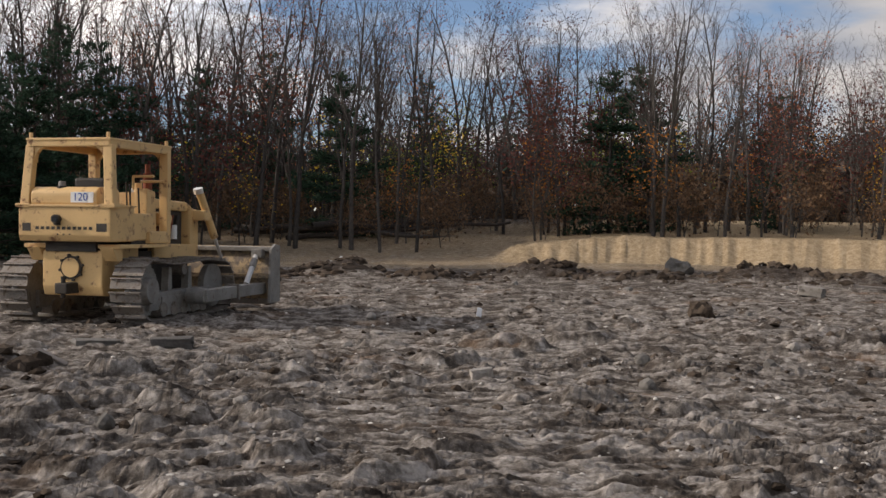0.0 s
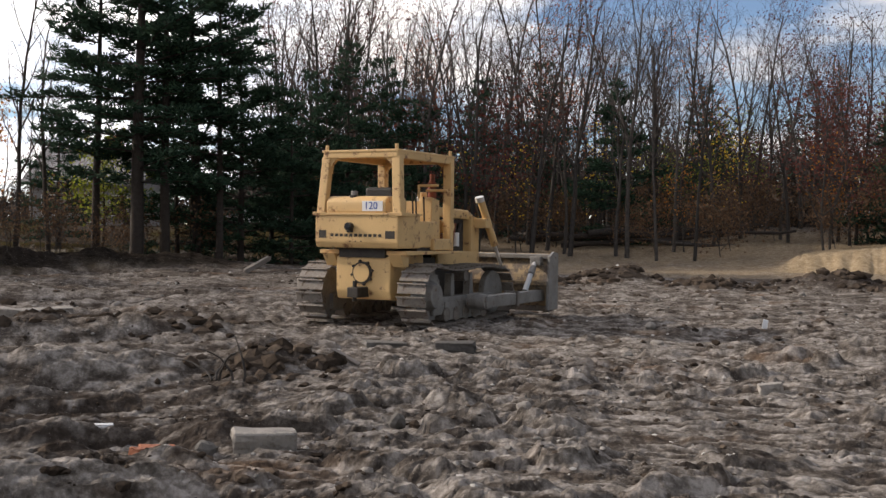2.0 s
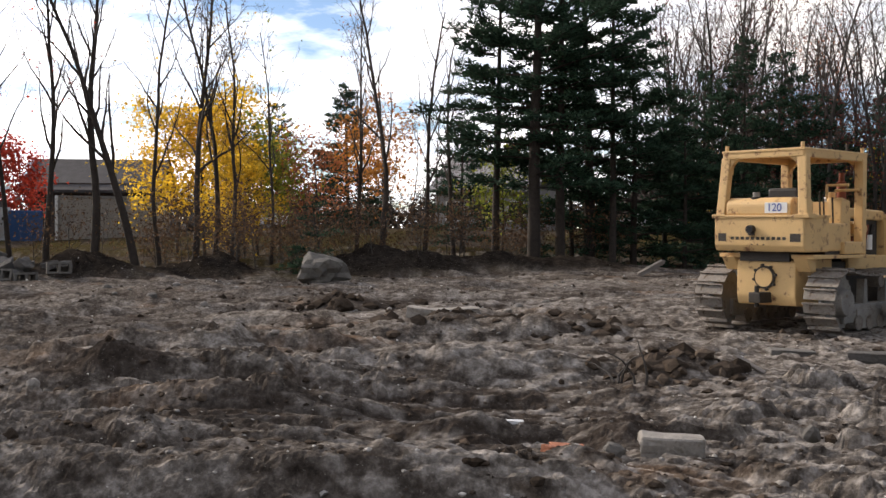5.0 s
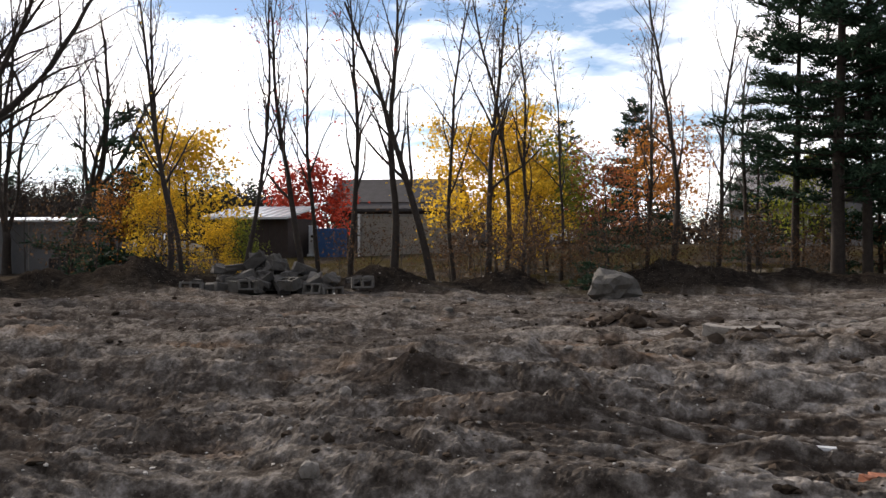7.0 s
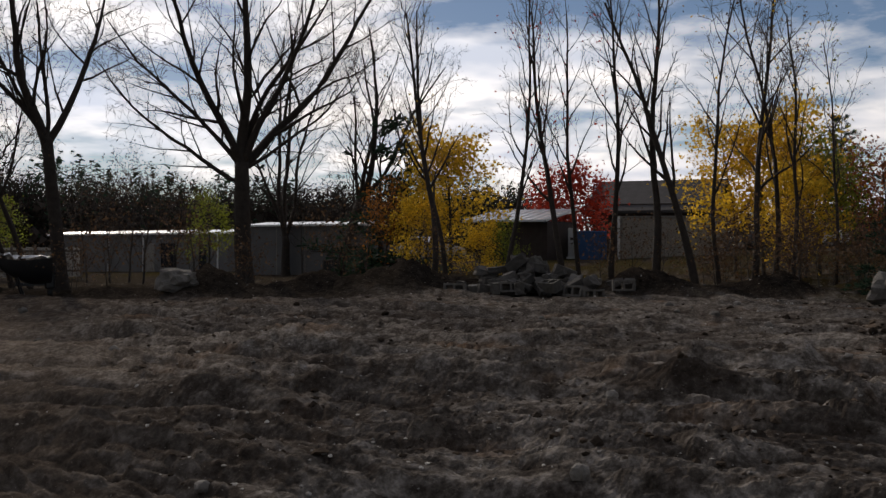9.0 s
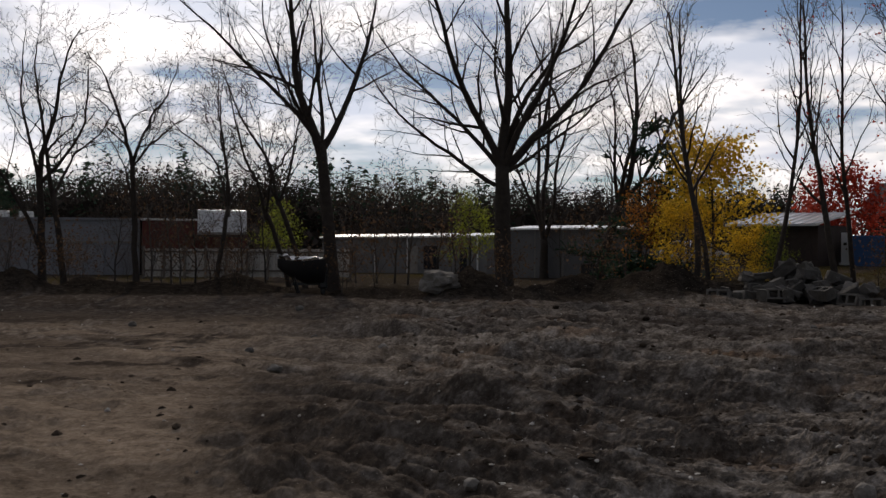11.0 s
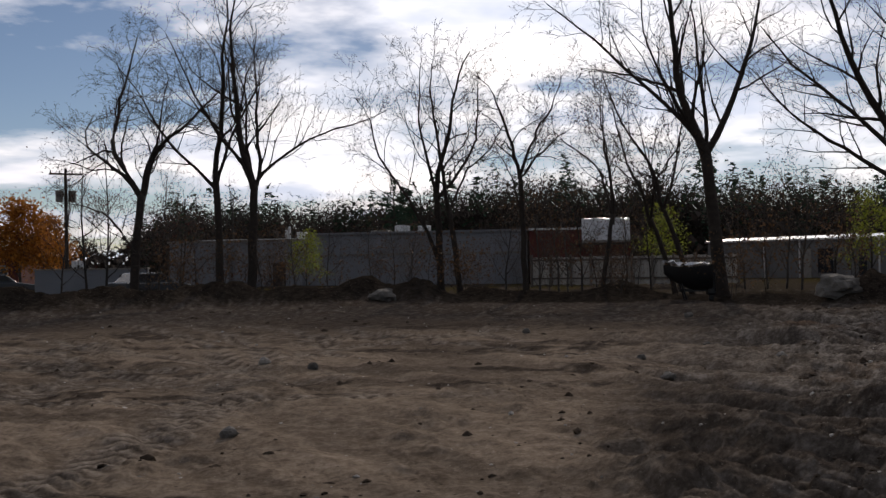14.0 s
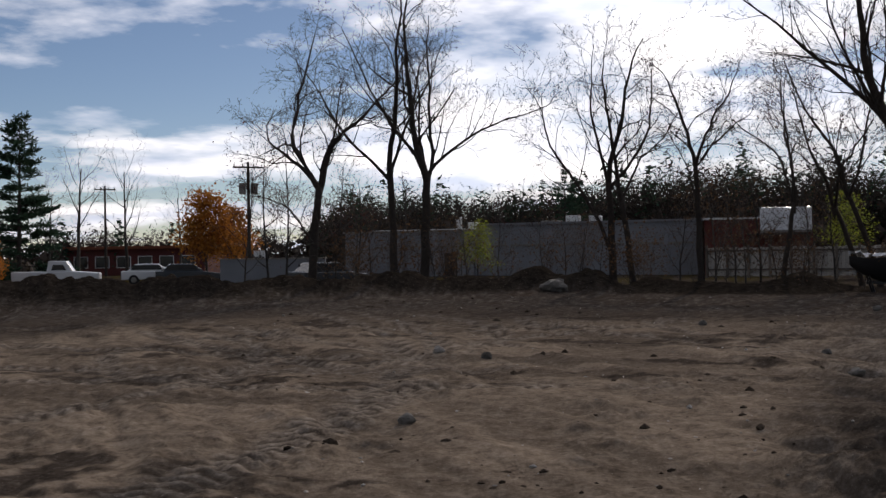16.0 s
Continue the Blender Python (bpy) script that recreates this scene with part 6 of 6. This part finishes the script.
def stone(name, az, d, size, material, label, seed, rough=0.3, flat=0.0, turn=None, category="stone", group="", dz=-0.02):
    p = polar(az, d)
    p.z = float(height(np.array([p.x]), np.array([p.y]))[0]) + dz
    bm = lump(seed, size[0] / 2, size[1] / 2, size[2] / 1.5, rough, 3 if max(size) > 0.3 else 2, flat)
    me = bpy.data.meshes.new(name)
    bm.to_mesh(me)
    bm.free()
    me.materials.append(material)
    ob = new(name, me)
    ob.matrix_world = Matrix.Translation(p) @ Matrix.Rotation(radians(az + (turn or 0)), 4, "Z")
    return tagged(ob, label, category, group)


def chunk(name, az, d, size, material, label, turn=0, tilt=0, category="concrete block", dz=0.0, bevel=0.02, group="", seed=0):
    """A broken rectangular block, its corners knocked off."""
    rng = random.Random(seed + int(az * 10))
    p = polar(az, d)
    p.z = float(height(np.array([p.x]), np.array([p.y]))[0]) + dz
    bm = box(-size[0] / 2, size[0] / 2, -size[1] / 2, size[1] / 2, 0, size[2])
    bmesh.ops.subdivide_edges(bm, edges=list(bm.edges), cuts=2, use_grid_fill=True)
    for v in bm.verts:
        v.co += Vector((rng.gauss(0, 0.025 * size[0]), rng.gauss(0, 0.025 * size[1]), rng.gauss(0, 0.035 * size[2])))
    bmesh.ops.bevel(bm, geom=[e for e in bm.edges if e.calc_face_angle(0) > 0.8], offset=min(size) * 0.06, segments=1, affect="EDGES")
    me = bpy.data.meshes.new(name)
    bm.to_mesh(me)
    bm.free()
    me.materials.append(material)
    ob = new(name, me)
    ob.matrix_world = Matrix.Translation(p) @ Matrix.Rotation(radians(az + turn), 4, "Z") @ Matrix.Rotation(radians(tilt), 4, "Y")
    return tagged(ob, label, category, group)


def hollow_block(parent_az, d, turn, tilt, dz, seed):
    """A hollow concrete building block with two cells."""
    p = on_ground(parent_az, d, dz)
    bm = bmesh.new()
    for a, b, c, e in ((-0.2, 0.2, -0.1, -0.065), (-0.2, 0.2, 0.065, 0.1), (-0.2, -0.16, -0.065, 0.065), (-0.02, 0.02, -0.065, 0.065), (0.16, 0.2, -0.065, 0.065)):
        box(a, b, c, e, 0, 0.19, bm)
    me = bpy.data.meshes.new("concrete_block")
    bm.to_mesh(me)
    bm.free()
    me.materials.append(M_STONE)
    ob = new("concrete_block", me)
    ob.matrix_world = Matrix.Translation(p) @ Matrix.Rotation(radians(turn), 4, "Z") @ Matrix.Rotation(radians(tilt), 4, "X") @ Matrix.Scale(1.7, 4)
    return tagged(ob, "hollow grey concrete block lying in the rubble heap", "concrete block", "blocks in the rubble heap")


def build_stones():
    stone("boulder", 41.5, 31.5, (1.35, 0.95, 0.75), M_STONE, "large grey boulder at the field's edge", 201, 0.5)
    stone("boulder", -12.2, 36.0, (0.95, 0.7, 0.55), M_STONE, "pale boulder below the sand bank", 202, 0.5)
    stone("boulder", 77.8, 34.8, (1.2, 0.8, 0.55), M_STONE, "grey boulder among earth heaps", 203, 0.5)
    stone("boulder", 101.0, 38.6, (0.9, 0.6, 0.4), M_STONE, "grey boulder beside an earth heap", 204, 0.5)
    chunk("concrete_block", 23.6, 7.95, (0.43, 0.24, 0.19), M_CONCRETE, "pale broken concrete block half sunk in mud", 4, 2, dz=-0.04)
    chunk("brick", -2.0, 11.25, (0.22, 0.12, 0.10), M_CONCRETE, "grey brick lying on the track prints", 12, -8, "brick")
    chunk("brick", 28.8, 7.75, (0.24, 0.12, 0.11), M_BRICK, "broken red brick in the mud", 10, 4, "brick")
    chunk("brick", 29.6, 7.6, (0.15, 0.10, 0.09), M_BRICK, "piece of red brick in the mud", 40, 12, "brick")
    stone("stone", 26.4, 7.85, (0.17, 0.14, 0.14), M_STONE, "dark round stone beside the block", 205)
    chunk("concrete_slab", 34.9, 19.0, (1.05, 0.5, 0.14), M_CONCRETE, "long broken concrete slab on the mud", 8, -3, "concrete slab", dz=0.10)
    chunk("concrete_slab", 36.2, 18.7, (0.55, 0.3, 0.18), M_CONCRETE, "broken concrete slab on the mud", -20, 6, "concrete slab", dz=0.08)
    chunk("concrete_slab", 33.3, 17.8, (0.26, 0.2, 0.08), M_CONCRETE, "pale chip of concrete standing on edge", 30, 35, "concrete slab", dz=0.06)
    chunk("concrete_slab", 17.6, 14.6, (0.55, 0.3, 0.10), M_STONE, "flat grey slab before the bulldozer", 10, 2, "concrete slab")
    chunk("concrete_slab", 13.9, 14.2, (0.5, 0.3, 0.14), M_RUBBLE, "dark flat slab before the bulldozer", -6, 0, "concrete slab")
    chunk("board", 19.6, 12.7, (0.40, 0.10, 0.03), M_WOOD, "short pale board stuck in the mud", -30, 24, "board", dz=0.04)
    chunk("board", 24.3, 36.5, (0.95, 0.25, 0.14), M_WOOD, "pale broken beam at the field's edge", 20, -28, "board", dz=0.2)
    chunk("board", -21.6, 29.0, (1.1, 0.2, 0.06), M_WOOD, "pale board lying on the clods", 15, 4, "board", dz=0.05)
    chunk("board", -6.2, 29.2, (0.75, 0.2, 0.05), M_WOOD, "flat pale board on the clods", -18, -6, "board", dz=0.03)
    chunk("board", 34.0, 8.5, (0.30, 0.10, 0.02), M_WOOD, "white scrap of board", 5, 2, "board", dz=0.03)
    chunk("board", 31.45, 9.0, (0.14, 0.08, 0.03), M_CARWHITE, "white scrap on the mud", 5, 2, "scrap", dz=0.02)
    chunk("board", -1.8, 17.9, (0.08, 0.05, 0.14), M_CARWHITE, "white peg standing in the soil", 0, 8, "peg", dz=0.02)
    chunk("concrete_block", -18.6, 26.0, (0.55, 0.35, 0.22), M_CONCRETE, "pale cracked block on the clods", -12, 6, dz=0.02)
    stone("stone", -17.6, 14.2, (0.15, 0.13, 0.13), M_CONCRETE, "white stone on the soil", 206)
    stone("clod", -13.2, 19.5, (0.42, 0.36, 0.30), M_CLOD, "dark upright clod of earth", 207, 0.4, category="clod")
    stone("stone", -9.5, 18.0, (0.22, 0.16, 0.10), M_CONCRETE, "pale stone on the soil", 208)
    stone("stone", 10.35, 9.6, (0.14, 0.10, 0.09), M_CONCRETE, "white chip of stone", 209)
    stone("stone", 3.5, 15.0, (0.18, 0.14, 0.10), M_CONCRETE, "pale stone on the soil", 210)
    stone("stone", 40.6, 21.0, (0.5, 0.4, 0.26), M_CLOD, "dark clod of earth", 211, 0.4, category="clod")
    rng = random.Random(15)
    for k in range(70):  # scattered stones that stand out
        az = rng.uniform(-22, 60) if k < 58 else rng.uniform(60, 125)
        d = rng.uniform(7, 30)
        s = rng.uniform(0.06, 0.17) * (0.7 + d / 30)
        stone("stone", az, d, (s, s * rng.uniform(0.6, 1), s * rng.uniform(0.4, 0.8)), rng.choice((M_CONCRETE, M_STONE, M_STONE)), rng.choice(("pale stone lying on churned soil",)), 300 + k, group="stones on the field")
    # the rubble heap at the edge
    for k in range(70):
        az = rng.gauss(59.4, 1.9)
        d = 34.2 + rng.uniform(-0.9, 1.2)
        up = max(0, 0.45 - abs(az - 59.4) * 0.10) * rng.random()
        s = rng.uniform(0.3, 0.75)
        chunk("rubble_chunk", az, d, (s, s * rng.uniform(0.4, 0.9), s * rng.uniform(0.25, 0.6)), rng.choice((M_RUBBLE, M_RUBBLE, M_STONE)), "broken grey chunk in the rubble heap", rng.uniform(0, 180), rng.uniform(-40, 40), "rubble", dz=up - 0.05, group="chunks in the rubble heap", seed=k)
    for k, (az, d, turn, tilt, dz) in enumerate(((63.4, 33.4, 50, 80, 0.1), (57.0, 33.4, 20, 75, 0.1), (56.4, 33.3, 80, 85, 0.05), (58.4, 33.3, 10, 20, 0.15), (60.6, 33.3, 70, 60, 0.1), (61.5, 33.5, 140, 90, 0.15), (54.7, 34.0, 60, 85, 0.3))):
        hollow_block(az, d, turn, tilt, dz, k)


def build_logs():
    rng = random.Random(4)
    for k in range(15):
        az, d = rng.uniform(-1.5, 9.5), rng.uniform(55, 59)
        ln, r = rng.uniform(3.5, 8.0), rng.uniform(0.09, 0.2)
        s = Soup()
        pts = [Vector((-ln / 2 + ln * i / 6, rng.gauss(0, 0.07), rng.gauss(0, 0.06))) for i in range(7)]
        s.tube(pts, [r * (1 - 0.07 * i) for i in range(7)], 8)
        for j in range(3):
            q = pts[rng.randrange(2, 6)]
            s.tube([q, q + Vector((rng.uniform(-0.4, 0.4), rng.uniform(-0.4, 0.4), rng.uniform(0.2, 0.9)))], [r * 0.35, 0.01], 5)
        ob = new("log", s.mesh("log", M_BARK_DARK if k % 3 else M_BARK, True))
        ob.matrix_world = Matrix.Translation(on_ground(az, d, r + 0.12 * (k % 5))) @ Matrix.Rotation(radians(az + rng.uniform(-25, 25)), 4, "Z") @ Matrix.Rotation(radians(rng.uniform(-6, 6)), 4, "Y")
        tagged(ob, "fallen grey log in a brush pile", "log", "logs in the brush pile")
    # a root stuck in the mud
    s = Soup()
    for k in range(5):
        p = Vector((rng.uniform(-0.2, 0.2), rng.uniform(-0.1, 0.1), -0.05))
        pts = [p]
        dirn = Vector((rng.uniform(-0.8, 0.8), rng.uniform(-0.4, 0.4), 1)).normalized()
        for i in range(6):
            dirn = (dirn + Vector((rng.gauss(0, 0.25), rng.gauss(0, 0.2), -0.16))).normalized()
            pts.append(pts[-1] + dirn * 0.09)
        s.tube(pts, [0.016 - 0.002 * i for i in range(7)], 5)
    ob = new("root", s.mesh("root", M_BARK, True))
    ob.matrix_world = Matrix.Translation(on_ground(25.6, 11.2, 0.1))
    tagged(ob, "torn brown tree roots sticking out of the mud", "root")


def scatter_clods():
    """Crumbs of earth and grit all over the field, past counting."""
    shapes = []
    for k in range(6):
        bm = lump(500 + k, 1, 1, 0.8, 0.6, 1)
        bm.verts.ensure_lookup_table()
        shapes.append((np.array([v.co[:] for v in bm.verts]), [tuple(v.index for v in f.verts) for f in bm.faces]))
        bm.free()
    rs = np.random.RandomState(21)
    for name, count, lo, hi, m, label, seed in (("earth_clods", 9500, 0.016, 0.075, M_CLOD, "loose clods of dark earth", 1), ("grit", 5200, 0.009, 0.036, M_GRIT, "pale grit and small stones", 2), ("big_clods", 900, 0.07, 0.19, M_CLOD, "large broken clods of dark earth", 3)):
        if name == "big_clods":
            heap = np.array([HEAPS[i][:4] for i in (21, 22, 23, 24, 25, 26, 27, 28, 29, 30, 34)])
            pick = heap[rs.randint(0, len(heap), count)]
            az, d = pick[:, 0] + rs.randn(count) * pick[:, 2] * 0.9, pick[:, 1] + rs.randn(count) * pick[:, 3] * 0.9
        else:
            az, d = rs.uniform(-24, 118, count), 6.0 + 30 * rs.rand(count) ** 1.5
            az = np.where((az > 80) & (rs.rand(count) < 0.8), rs.uniform(-24, 80, count), az)
        x, y = -d * np.sin(np.radians(az)), d * np.cos(np.radians(az))
        keep = fbm(x * 0.8, y * 0.8, 90 + seed, 3) > (-0.05 if name == "earth_clods" else -0.3)
        x, y, d = x[keep], y[keep], d[keep]
        z = height(x, y)
        size = lo * (hi / lo) ** (rs.rand(len(x)) ** 1.8) * (0.75 + d / 40)
        vs, fs, base = [], [], 0
        for i in range(len(x)):
            v, f = shapes[rs.randint(6)]
            a = rs.uniform(0, 6.28)
            c, s = math.cos(a), math.sin(a)
            w = v * np.array([1, rs.uniform(0.6, 1), rs.uniform(0.35, 0.8)]) * size[i]
            vs.append(np.stack([w[:, 0] * c - w[:, 1] * s + x[i], w[:, 0] * s + w[:, 1] * c + y[i], w[:, 2] + z[i] - size[i] * 0.35], -1))
            fs += [tuple(k + base for k in q) for q in f]
            base += len(v)
        me = bpy.data.meshes.new(name)
        me.from_pydata(np.concatenate(vs).tolist(), [], fs)
        me.materials.append(m)
        tagged(new(name, me), label, "soil", kind="stuff")


build_stones()
build_logs()
scatter_clods()
